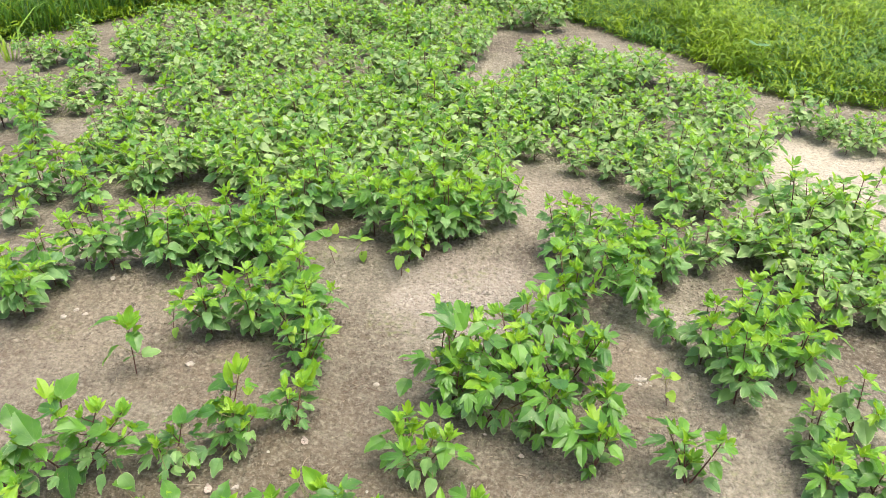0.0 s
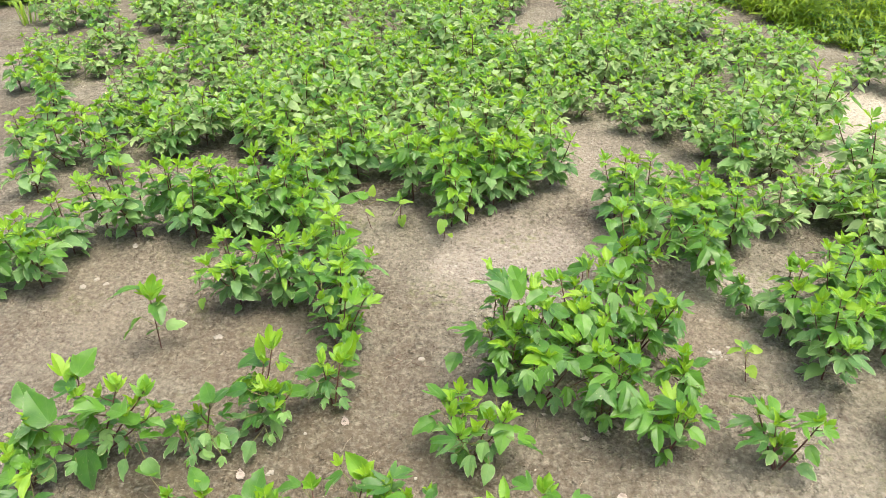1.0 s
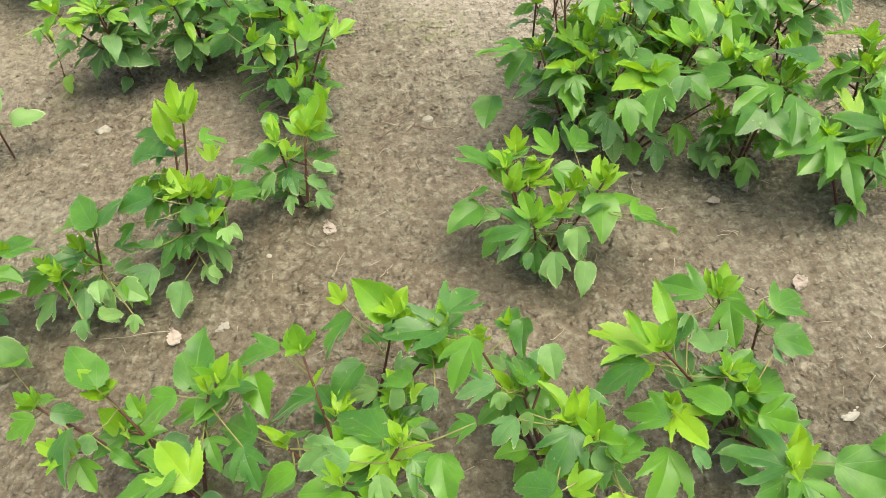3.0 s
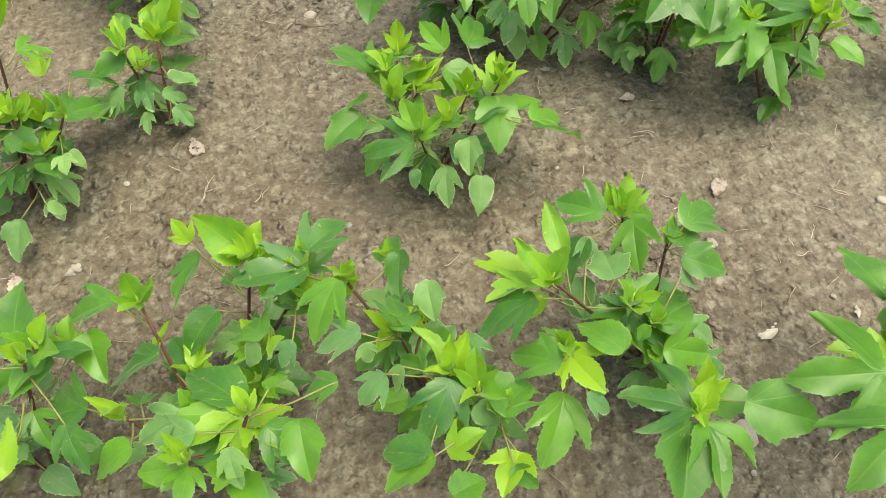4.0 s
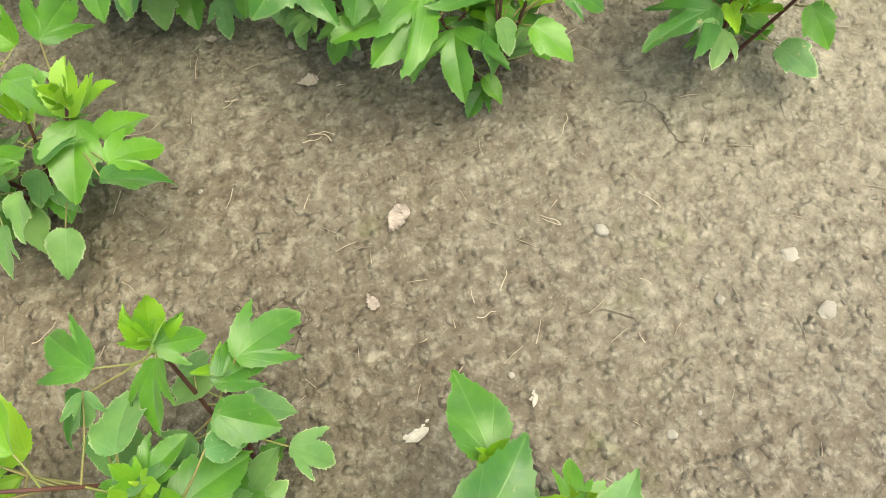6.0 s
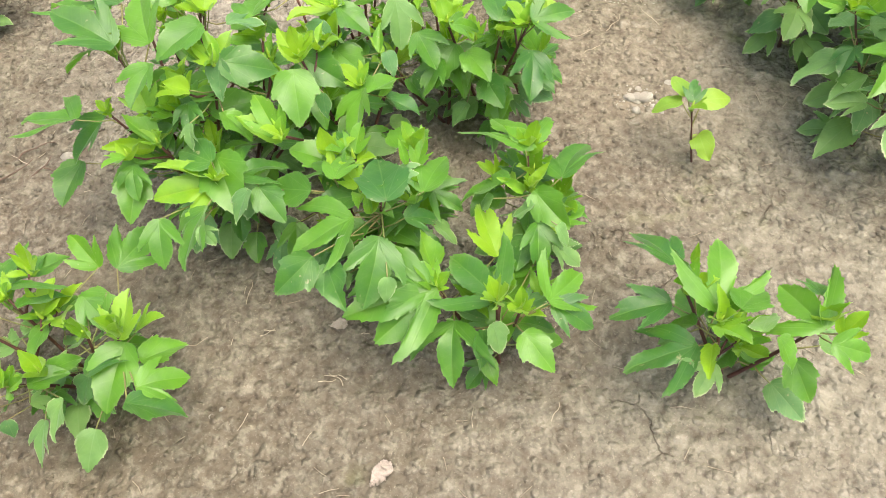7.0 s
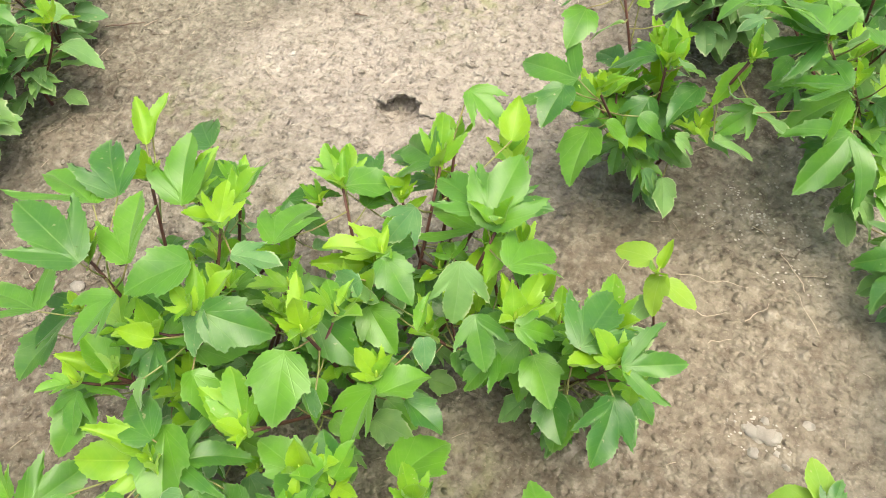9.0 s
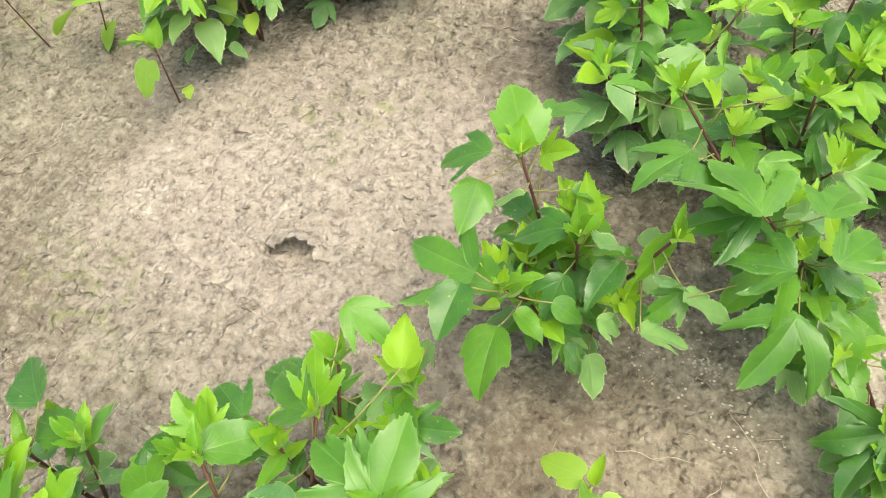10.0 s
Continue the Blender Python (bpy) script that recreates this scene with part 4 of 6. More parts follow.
p.leaf('young', 0.139, 1.672, 0.196, -176, -34, 0.064)
p.leaf('mid', 0.142, 1.627, 0.209, -123, 10, 0.068)
p.leaf('mid', 0.089, 1.618, 0.202, -85, 13, 0.052)
p.leaf('mid', 0.142, 1.678, 0.219, 149, 11, 0.065)
p.leaf('mid', 0.148, 1.738, 0.228, -40, 15, 0.046)
p.leaf('old', 0.149, 1.78, 0.268, -99, 27, 0.043)
p.leaf('young', 0.145, 1.776, 0.268, 109, -34, 0.043)
p.leaf('young', 0.141, 1.787, 0.254, 60, -35, 0.042)
p.leaf('mid', 0.151, 1.777, 0.268, 4, 11, 0.062)
p.leaf('old', 0.149, 1.834, 0.272, 20, 26, 0.045)
p.leaf('young', 0.119, 1.744, 0.261, -157, -49, 0.032)
p.leaf('old', 0.117, 1.717, 0.239, -100, 42, 0.03)
p.leaf('old', 0.14, 1.6, 0.212, -40, 50, 0.026)
p.leaf('mid', 0.142, 1.692, 0.211, -68, 9, 0.073)
p.leaf('old', 0.183, 1.648, 0.208, -120, 30, 0.04)
p.leaf('young', 0.03, 1.788, 0.272, 33, -45, 0.034)
p.leaf('mid', 0.017, 1.791, 0.284, -175, 14, 0.051)
p.finish()
p = Grown(0.246, 1.844, 148, 52)
p.axis(0.192, 1.958, 0.23)
p.axis(0.256, 1.902, 0.22)
p.axis(0.275, 2.01, 0.23)
p.axis(0.354, 1.948, 0.24)
p.axis(0.234, 1.791, 0.25)
p.axis(0.217, 1.706, 0.22)
p.axis(0.293, 1.792, 0.2)
p.leaf('mid', 0.163, 1.871, 0.241, 91, 10, 0.07)
p.leaf('young', 0.179, 1.982, 0.209, 142, -33, 0.044)
p.leaf('young', 0.18, 1.985, 0.208, 102, -40, 0.037)
p.leaf('mid', 0.191, 1.964, 0.224, 36, 11, 0.062)
p.leaf('mid', 0.27, 2.01, 0.234, 146, 9, 0.074)
p.leaf('young', 0.27, 2.02, 0.223, 102, -29, 0.049)
p.leaf('mid', 0.342, 1.955, 0.249, 153, 0, 0.069)
p.leaf('mid', 0.346, 1.941, 0.244, 78, -29, 0.074)
p.leaf('young', 0.249, 1.914, 0.207, -163, -12, 0.058)
p.leaf('mid', 0.263, 1.893, 0.228, -41, 14, 0.05)
p.leaf('old', 0.271, 1.951, 0.234, -123, 26, 0.046)
p.leaf('old', 0.328, 1.913, 0.22, -80, 39, 0.061)
p.leaf('mid', 0.375, 1.911, 0.237, 60, 11, 0.065)
p.leaf('young', 0.358, 1.957, 0.213, -94, 0, 0.054)
p.leaf('old', 0.252, 1.863, 0.231, -146, 29, 0.041)
p.leaf('mid', 0.223, 1.824, 0.219, -30, 11, 0.06)
p.leaf('young', 0.224, 1.807, 0.227, 125, -27, 0.052)
p.leaf('mid', 0.229, 1.768, 0.252, -79, 11, 0.06)
p.leaf('mid', 0.296, 1.78, 0.206, -103, 12, 0.06)
p.leaf('mid', 0.3, 1.776, 0.203, 48, 13, 0.052)
p.leaf('mid', 0.321, 1.785, 0.186, -17, 16, 0.043)
p.leaf('young', 0.31, 1.846, 0.198, 90, -41, 0.037)
p.leaf('young', 0.287, 1.798, 0.191, 111, -70, 0.025)
p.leaf('young', 0.212, 1.715, 0.205, 167, -32, 0.056)
p.leaf('young', 0.21, 1.712, 0.214, 122, -28, 0.051)
p.leaf('old', 0.26, 1.753, 0.233, -98, 43, 0.029)
p.leaf('old', 0.32, 1.836, 0.209, -66, 40, 0.031)
p.leaf('old', 0.248, 1.851, 0.226, 31, 41, 0.031)
p.leaf('mid', 0.273, 2.105, 0.243, -25, 13, 0.053)
p.leaf('young', 0.331, 2.065, 0.225, 96, -31, 0.046)
p.finish()
p = Grown(0.298, 1.654, 149, 46)
p.axis(0.272, 1.666, 0.2)
p.axis(0.326, 1.631, 0.21)
p.axis(0.358, 1.704, 0.19)
p.leaf('mid', 0.28, 1.661, 0.215, 128, 12, 0.06)
p.leaf('mid', 0.28, 1.645, 0.226, 80, 15, 0.047)
p.leaf('fingers', 0.16, 1.671, 0.201, 33, 8, 0.061)
p.leaf('mid', 0.191, 1.656, 0.202, -51, 15, 0.048)
p.leaf('mid', 0.25, 1.647, 0.203, 163, 11, 0.062)
p.leaf('mid', 0.339, 1.604, 0.243, 102, 0, 0.073)
p.leaf('fingers', 0.299, 1.611, 0.204, -154, 6, 0.075)
p.leaf('young', 0.316, 1.615, 0.203, 101, -67, 0.026)
p.leaf('young', 0.317, 1.619, 0.2, 18, -52, 0.031)
p.leaf('mid', 0.347, 1.629, 0.173, 22, 17, 0.042)
p.leaf('mid', 0.369, 1.646, 0.196, 73, 11, 0.065)
p.leaf('mid', 0.334, 1.726, 0.17, 67, 11, 0.063)
p.leaf('young', 0.351, 1.672, 0.21, 107, -60, 0.028)
p.leaf('mid', 0.325, 1.59, 0.196, -97, 10, 0.072)
p.leaf('mid', 0.26, 1.564, 0.204, -136, 13, 0.052)
p.leaf('mid', 0.275, 1.56, 0.198, -73, 14, 0.05)
p.leaf('old', 0.374, 1.651, 0.124, -20, 34, 0.036)
p.leaf('old', 0.336, 1.546, 0.192, -96, 46, 0.028)
p.leaf('mid', 0.429, 1.565, 0.132, 108, 10, 0.067)
p.leaf('old', 0.296, 1.585, 0.208, -133, 42, 0.03)
p.leaf('old', 0.338, 1.665, 0.207, -12, 30, 0.04)
p.leaf('young', 0.36, 1.684, 0.192, 65, -49, 0.032)
p.finish()
p = Grown(0.150, 1.735, 158, 6, 'low leafy crop plant with grey-green leaves under larger ones')
p.axis(0.20, 1.705, 0.13)
p.axis(0.12, 1.735, 0.13)
p.axis(0.065, 1.765, 0.11)
p.axis(0.255, 1.690, 0.12)
p.leaf('old', 0.040, 1.755, 0.055, -95, 28, 0.044)
p.leaf('old', 0.072, 1.738, 0.075, -110, 24, 0.046)
p.leaf('old', 0.105, 1.705, 0.060, -92, 26, 0.045)
p.leaf('mid', 0.125, 1.712, 0.100, -75, 20, 0.048)
p.leaf('old', 0.150, 1.722, 0.120, -108, 18, 0.044)
p.leaf('old', 0.172, 1.682, 0.055, -100, 26, 0.046)
p.leaf('mid', 0.200, 1.684, 0.090, -88, 22, 0.050)
p.leaf('old', 0.232, 1.672, 0.055, -82, 24, 0.044)
p.leaf('mid', 0.262, 1.662, 0.105, -60, 20, 0.046)
p.leaf('old', 0.250, 1.640, 0.060, -95, 26, 0.042)
p.leaf('old', 0.285, 1.622, 0.055, -70, 26, 0.042)
p.finish()
p = Grown(0.485, 1.657, 150, 19)
p.axis(0.482, 1.663, 0.17)
p.axis(0.479, 1.698, 0.19)
p.leaf('mid', 0.458, 1.666, 0.179, 173, 11, 0.063)
p.leaf('young', 0.473, 1.662, 0.167, 175, -44, 0.035)
p.leaf('fingers', 0.477, 1.688, 0.205, 112, 6, 0.077)
p.leaf('mid', 0.514, 1.665, 0.187, 72, 10, 0.069)
p.leaf('mid', 0.486, 1.656, 0.174, -51, 13, 0.054)
p.leaf('mid', 0.488, 1.629, 0.154, -90, 14, 0.05)
p.leaf('old', 0.507, 1.617, 0.168, -47, 46, 0.028)
p.leaf('old', 0.483, 1.638, 0.173, 175, 40, 0.031)
p.leaf('old', 0.441, 1.652, 0.171, 171, 45, 0.028)
p.leaf('young', 0.48, 1.667, 0.161, 103, -69, 0.026)
p.finish()
p = Grown(0.42, 1.93, 151, 30)
p.axis(0.391, 1.876, 0.21)
p.axis(0.485, 1.855, 0.22)
p.axis(0.453, 1.866, 0.2)
p.leaf('mid', 0.354, 1.876, 0.198, -63, 14, 0.051)
p.leaf('young', 0.388, 1.885, 0.202, 127, -37, 0.04)
p.leaf('young', 0.393, 1.88, 0.208, 76, -32, 0.045)
p.leaf('mid', 0.395, 1.864, 0.219, 19, 17, 0.041)
p.leaf('mid', 0.397, 1.877, 0.176, -118, 12, 0.057)
p.leaf('mid', 0.396, 1.889, 0.133, -76, 14, 0.05)
p.leaf('mid', 0.433, 1.846, 0.146, -65, 15, 0.046)
p.leaf('old', 0.406, 1.855, 0.094, -136, 33, 0.036)
p.leaf('mid', 0.453, 1.856, 0.229, 76, 0, 0.073)
p.leaf('fingers', 0.488, 1.847, 0.234, 20, 8, 0.057)
p.leaf('mid', 0.489, 1.835, 0.198, -88, 12, 0.059)
p.leaf('young', 0.479, 1.863, 0.209, -135, -29, 0.05)
p.leaf('old', 0.506, 1.865, 0.23, -129, 44, 0.029)
p.leaf('young', 0.46, 1.878, 0.206, 180, -55, 0.029)
p.leaf('old', 0.412, 1.874, 0.132, -127, 37, 0.033)
p.finish()
p = Grown(0.510, 2.023, 152, 0, 'small bright green leafy crop seedling with round leaves on bare soil', thick=0.6)
p.axis(0.500, 2.028, 0.11)
p.leaf('yellow', 0.492, 2.036, 0.122, 165, 4, 0.044)
p.leaf('young', 0.502, 2.034, 0.112, 75, -45, 0.034)
p.leaf('yellow', 0.504, 2.026, 0.108, -95, 16, 0.042)
p.leaf('yellow', 0.512, 2.024, 0.10, -20, 12, 0.040)
p.leaf('old', 0.502, 2.016, 0.075, -130, 14, 0.040)
p.finish()
p = Grown(0.098, 1.822, 153, 26)
p.axis(0.161, 1.886, 0.2)
p.axis(0.07, 1.826, 0.2)
p.axis(0.236, 1.914, 0.18)
p.axis(0.178, 1.83, 0.19)
p.axis(0.239, 1.825, 0.16)
p.leaf('broad', 0.074, 1.825, 0.206, -147, 10, 0.069)
p.leaf('shoot', 0.154, 1.892, 0.19, -150, -23, 0.052)
p.leaf('shoot', 0.236, 1.914, 0.18, -159, -18, 0.065)
p.leaf('mid', 0.24, 1.915, 0.186, 78, 11, 0.063)
p.leaf('old', 0.122, 1.841, 0.17, 82, 23, 0.052)
p.leaf('mid', 0.107, 1.85, 0.176, 180, 10, 0.068)
p.leaf('broad', 0.114, 1.773, 0.196, 27, 10, 0.066)
p.leaf('shoot', 0.168, 1.848, 0.19, -52, 10, 0.055)
p.leaf('young', 0.098, 1.786, 0.188, 62, -41, 0.036)
p.leaf('old', 0.198, 1.904, 0.14, -13, 37, 0.033)
p.leaf('old', 0.241, 1.921, 0.15, -45, 29, 0.041)
p.leaf('mid', 0.214, 1.818, 0.156, 143, 19, 0.037)
p.leaf('mid', 0.244, 1.82, 0.166, -121, 24, 0.029)
p.leaf('mid', 0.233, 1.871, 0.136, -122, 23, 0.031)
p.leaf('old', 0.184, 1.892, 0.13, -137, 41, 0.031)
p.leaf('mid', 0.068, 1.771, 0.186, -136, 13, 0.052)
p.leaf('young', 0.067, 1.749, 0.188, -104, -37, 0.04)
p.leaf('old', 0.078, 1.755, 0.15, 158, 23, 0.052)
p.leaf('mid', 0.245, 1.915, 0.126, -2, 19, 0.036)
p.leaf('mid', 0.043, 1.755, 0.176, -170, 13, 0.054)
p.leaf('shoot', 0.306, 1.872, 0.17, 128, -40, 0.031)
p.finish()
p = Grown(0.374, 1.908, 154, 14)
p.axis(0.342, 1.954, 0.19)
p.axis(0.389, 1.895, 0.16)
p.axis(0.367, 1.979, 0.17)
p.axis(0.31, 1.87, 0.15)
p.leaf('shoot', 0.339, 1.961, 0.18, -106, -15, 0.053)
p.leaf('shoot', 0.34, 1.958, 0.18, -86, 21, 0.061)
p.leaf('broad', 0.369, 1.976, 0.176, -76, 16, 0.043)
p.leaf('mid', 0.39, 1.893, 0.166, -179, 15, 0.047)
p.leaf('mid', 0.341, 1.87, 0.136, -27, 23, 0.031)
p.leaf('old', 0.269, 1.962, 0.11, -46, 20, 0.059)
p.leaf('young', 0.392, 1.894, 0.158, 130, -42, 0.036)
p.leaf('old', 0.392, 1.92, 0.11, 145, 34, 0.036)
p.leaf('mid', 0.343, 1.933, 0.136, -28, 27, 0.027)
p.leaf('old', 0.317, 1.935, 0.11, -118, 32, 0.038)
p.leaf('mid', 0.392, 1.891, 0.146, -25, 21, 0.033)
p.leaf('mid', 0.388, 1.889, 0.146, -92, 23, 0.03)
p.leaf('old', 0.379, 1.957, 0.11, 69, 31, 0.039)
p.leaf('young', 0.309, 1.871, 0.148, 111, -47, 0.033)
p.leaf('mid', 0.314, 1.864, 0.126, -147, 24, 0.03)
p.finish()
p = Grown(0.476, 1.934, 155, 4)
p.axis(0.455, 1.933, 0.12)
p.leaf('broad', 0.449, 1.943, 0.126, 71, 12, 0.056)
p.leaf('old', 0.47, 1.937, 0.11, 28, 15, 0.056)
p.leaf('mid', 0.451, 1.935, 0.126, -104, 17, 0.04)
p.leaf('mid', 0.494, 1.919, 0.106, 32, 15, 0.047)
p.leaf('mid', 0.453, 1.93, 0.126, -29, 23, 0.031)
p.leaf('young', 0.451, 1.938, 0.118, 158, -66, 0.026)
p.leaf('old', 0.434, 1.96, 0.09, -117, 56, 0.024)
p.finish()
p = Grown(-0.161, 2.502, 203, 0, 'thin pale green leafy crop seedling on bare soil', thick=0.6)
p.axis(-0.156, 2.505, 0.12)
p.leaf('mid', -0.173, 2.511, 0.115, 172, 10, 0.050)
p.leaf('yellow', -0.165, 2.492, 0.10, -100, 35, 0.052)
p.leaf('young', -0.146, 2.495, 0.125, 80, -40, 0.040)
p.leaf('yellow', -0.145, 2.515, 0.03, -60, 10, 0.024)
p.finish()
p = Grown(-0.085, 2.655, 204, 3, 'pale green leafy crop plant at the edge of the stand')
p.axis(-0.10, 2.645, 0.13)
p.axis(-0.07, 2.650, 0.14)
p.leaf('mid', -0.125, 2.640, 0.125, -100, 20, 0.046)
p.leaf('yellow', -0.105, 2.635, 0.10, -85, 40, 0.044)
p.leaf('yellow', -0.075, 2.632, 0.07, -70, 15, 0.035)
p.leaf('mid', -0.060, 2.640, 0.12, -60, 18, 0.040)
p.leaf('old', -0.040, 2.650, 0.09, -80, 20, 0.036)
p.leaf('old', -0.110, 2.650, 0.06, -150, 15, 0.034)
p.finish()
p = Grown(0.251, 1.989, 195, 8)
p.axis(0.268, 2.071, 0.2)
p.axis(0.331, 2.07, 0.18)
p.axis(0.236, 1.99, 0.19)
p.axis(0.289, 2.018, 0.17)
p.leaf('mid', 0.253, 2.044, 0.186, 161, 11, 0.066)
p.leaf('old', 0.286, 2.058, 0.16, 43, 37, 0.033)
p.leaf('broad', 0.314, 2.062, 0.176, -66, 9, 0.074)
p.leaf('shoot', 0.331, 2.069, 0.19, 112, -27, 0.045)
p.leaf('old', 0.333, 2.127, 0.15, -110, 37, 0.033)
p.leaf('fingers', 0.324, 1.978, 0.184, 153, 6, 0.075)
p.leaf('broad', 0.185, 1.997, 0.196, -7, 14, 0.049)
p.leaf('shoot', 0.169, 1.985, 0.19, 143, -28, 0.043)
p.leaf('mid', 0.2, 2.006, 0.196, 143, 14, 0.049)
p.leaf('shoot', 0.237, 1.992, 0.17, -98, -25, 0.048)
p.leaf('old', 0.354, 1.991, 0.13, 89, 22, 0.053)
p.leaf('old', 0.26, 2.046, 0.15, -151, 44, 0.029)
p.leaf('mid', 0.286, 2.047, 0.146, 145, 22, 0.032)
p.leaf('young', 0.241, 1.988, 0.168, 31, -49, 0.032)
p.leaf('mid', 0.25, 1.999, 0.156, -114, 24, 0.03)
p.finish()
p = Grown(0.004, 1.933, 196, 8)
p.axis(0.063, 1.959, 0.19)
p.axis(0.017, 1.94, 0.19)
p.axis(0.15, 1.97, 0.18)
p.leaf('broad', 0.058, 1.961, 0.196, 170, 12, 0.06)
p.leaf('young', 0.014, 1.944, 0.188, 122, -40, 0.037)
p.leaf('shoot', 0.069, 1.954, 0.19, 108, -29, 0.041)
p.leaf('mid', 0.079, 1.959, 0.196, 109, 14, 0.048)
p.leaf('broad', 0.031, 1.975, 0.226, 138, 10, 0.067)
p.leaf('fingers', 0.109, 1.969, 0.174, -23, 8, 0.059)
p.leaf('old', 0.074, 1.935, 0.15, 71, 27, 0.044)
p.leaf('mid', 0.135, 1.929, 0.176, 126, 11, 0.061)
p.leaf('young', 0.022, 1.934, 0.178, -90, -47, 0.033)
p.leaf('old', 0.147, 1.942, 0.13, 66, 30, 0.039)
p.leaf('mid', 0.021, 1.933, 0.146, -28, 25, 0.029)
p.finish()
p = Grown(0.807, 2.142, 282, 16)
p.axis(0.752, 2.136, 0.11)
p.axis(0.715, 2.244, 0.13)
p.leaf('fingers', 0.759, 2.14, 0.104, -160, 7, 0.07)
p.leaf('fingers', 0.76, 2.138, 0.094, -132, 6, 0.077)
p.leaf('mid', 0.766, 2.13, 0.096, -100, 15, 0.046)
p.leaf('broad', 0.703, 2.232, 0.136, -78, 11, 0.064)
p.leaf('mid', 0.713, 2.243, 0.136, -34, 18, 0.039)
p.leaf('old', 0.702, 2.215, 0.07, -35, 27, 0.044)
p.leaf('old', 0.683, 2.216, 0.06, -66, 25, 0.047)
p.finish()
p = Grown(0.437, 1.539, 261, 16)
p.axis(0.467, 1.53, 0.15)
p.axis(0.443, 1.533, 0.16)
p.axis(0.379, 1.563, 0.14)
p.leaf('fingers', 0.446, 1.534, 0.162, 133, -7, 0.08)
p.leaf('fingers', 0.38, 1.558, 0.145, -159, -9, 0.101)
p.leaf('mid', 0.372, 1.554, 0.144, -133, 5, 0.076)
p.leaf('young', 0.443, 1.609, 0.125, 112, -30, 0.061)
p.leaf('mid', 0.457, 1.591, 0.109, 48, 13, 0.054)
p.leaf('young', 0.486, 1.569, 0.107, 62, -37, 0.04)
p.leaf('fingers', 0.494, 1.536, 0.15, 48, 7, 0.064)
p.leaf('mid', 0.499, 1.537, 0.145, -24, 14, 0.049)
p.leaf('fingers', 0.397, 1.531, 0.125, -99, 7, 0.068)
p.leaf('mid', 0.427, 1.516, 0.131, -89, 17, 0.042)
p.leaf('young', 0.373, 1.591, 0.131, 115, -32, 0.045)
p.leaf('young', 0.464, 1.537, 0.124, 158, -77, 0.025)
p.leaf('young', 0.472, 1.538, 0.123, -35, -49, 0.032)
p.leaf('old', 0.438, 1.519, 0.139, -67, 35, 0.035)
p.leaf('mid', 0.47, 1.511, 0.132, -55, 14, 0.048)
p.leaf('mid', 0.486, 1.607, 0.121, 28, 24, 0.03)
p.finish()
p = Grown(0.691, 1.513, 262, 16)
p.axis(0.63, 1.548, 0.15)
p.axis(0.659, 1.51, 0.15)
p.axis(0.747, 1.495, 0.17)
p.leaf('mid', 0.625, 1.577, 0.15, 117, 5, 0.071)
p.leaf('fingers', 0.656, 1.516, 0.157, 78, -11, 0.08)
p.leaf('mid', 0.673, 1.511, 0.174, 50, 13, 0.055)
p.leaf('mid', 0.618, 1.542, 0.13, -174, 11, 0.063)
p.leaf('fingers', 0.64, 1.497, 0.124, -169, 6, 0.077)
p.leaf('young', 0.655, 1.502, 0.156, -49, -37, 0.04)
p.leaf('young', 0.646, 1.584, 0.139, 74, -73, 0.025)
p.leaf('fingers', 0.742, 1.484, 0.183, 116, 7, 0.069)
p.leaf('mid', 0.745, 1.521, 0.181, 78, 19, 0.037)
p.leaf('young', 0.763, 1.488, 0.162, 31, -46, 0.033)
p.leaf('mid', 0.745, 1.471, 0.18, -13, 17, 0.041)
p.leaf('old', 0.685, 1.482, 0.184, 66, 28, 0.042)
p.leaf('old', 0.631, 1.477, 0.132, -142, 40, 0.031)
p.leaf('mid', 0.7, 1.479, 0.18, -62, 19, 0.036)
p.leaf('young', 0.656, 1.499, 0.119, -109, -29, 0.05)
p.finish()
p = Grown(0.699, 1.814, 229, 0, 'small yellowing leafy crop seedling on bare cracked soil', thick=0.6)
p.axis(0.685, 1.826, 0.10)
p.leaf('yellow', 0.681, 1.842, 0.104, 105, -10, 0.040)
p.leaf('yellow', 0.674, 1.838, 0.100, 178, 8, 0.038)
p.leaf('yellow', 0.699, 1.838, 0.100, 8, 8, 0.040)
p.leaf('mid', 0.686, 1.830, 0.106, 80, -30, 0.032)
p.leaf('yellow', 0.702, 1.826, 0.05, -80, 10, 0.040)
p.finish()
p = Grown(0.451, 2.248, 280, 44)
p.axis(0.394, 2.272, 0.27)
p.axis(0.457, 2.223, 0.22)
p.axis(0.399, 2.152, 0.23)
p.axis(0.539, 2.217, 0.25)
p.leaf('mid', 0.369, 2.26, 0.281, 177, 12, 0.057)
p.leaf('mid', 0.361, 2.243, 0.258, -96, 13, 0.053)
p.leaf('mid', 0.395, 2.279, 0.27, 108, -10, 0.068)
p.leaf('young', 0.411, 2.298, 0.239, -20, -36, 0.041)
p.leaf('mid', 0.447, 2.229, 0.225, -177, 12, 0.059)
p.leaf('young', 0.464, 2.237, 0.205, 103, -44, 0.061)
p.leaf('young', 0.454, 2.243, 0.205, 111, -29, 0.05)
p.leaf('old', 0.474, 2.21, 0.231, 49, 27, 0.044)
p.leaf('mid', 0.362, 2.15, 0.229, -102, 13, 0.054)
p.leaf('young', 0.381, 2.14, 0.207, -29, -40, 0.037)
p.leaf('young', 0.408, 2.149, 0.226, 26, -41, 0.037)
p.leaf('fingers', 0.374, 2.164, 0.23, 160, 6, 0.08)
p.leaf('mid', 0.397, 2.131, 0.193, -100, 11, 0.064)
p.leaf('mid', 0.41, 2.155, 0.185, -29, 18, 0.039)
p.leaf('mid', 0.496, 2.215, 0.201, -121, 13, 0.054)
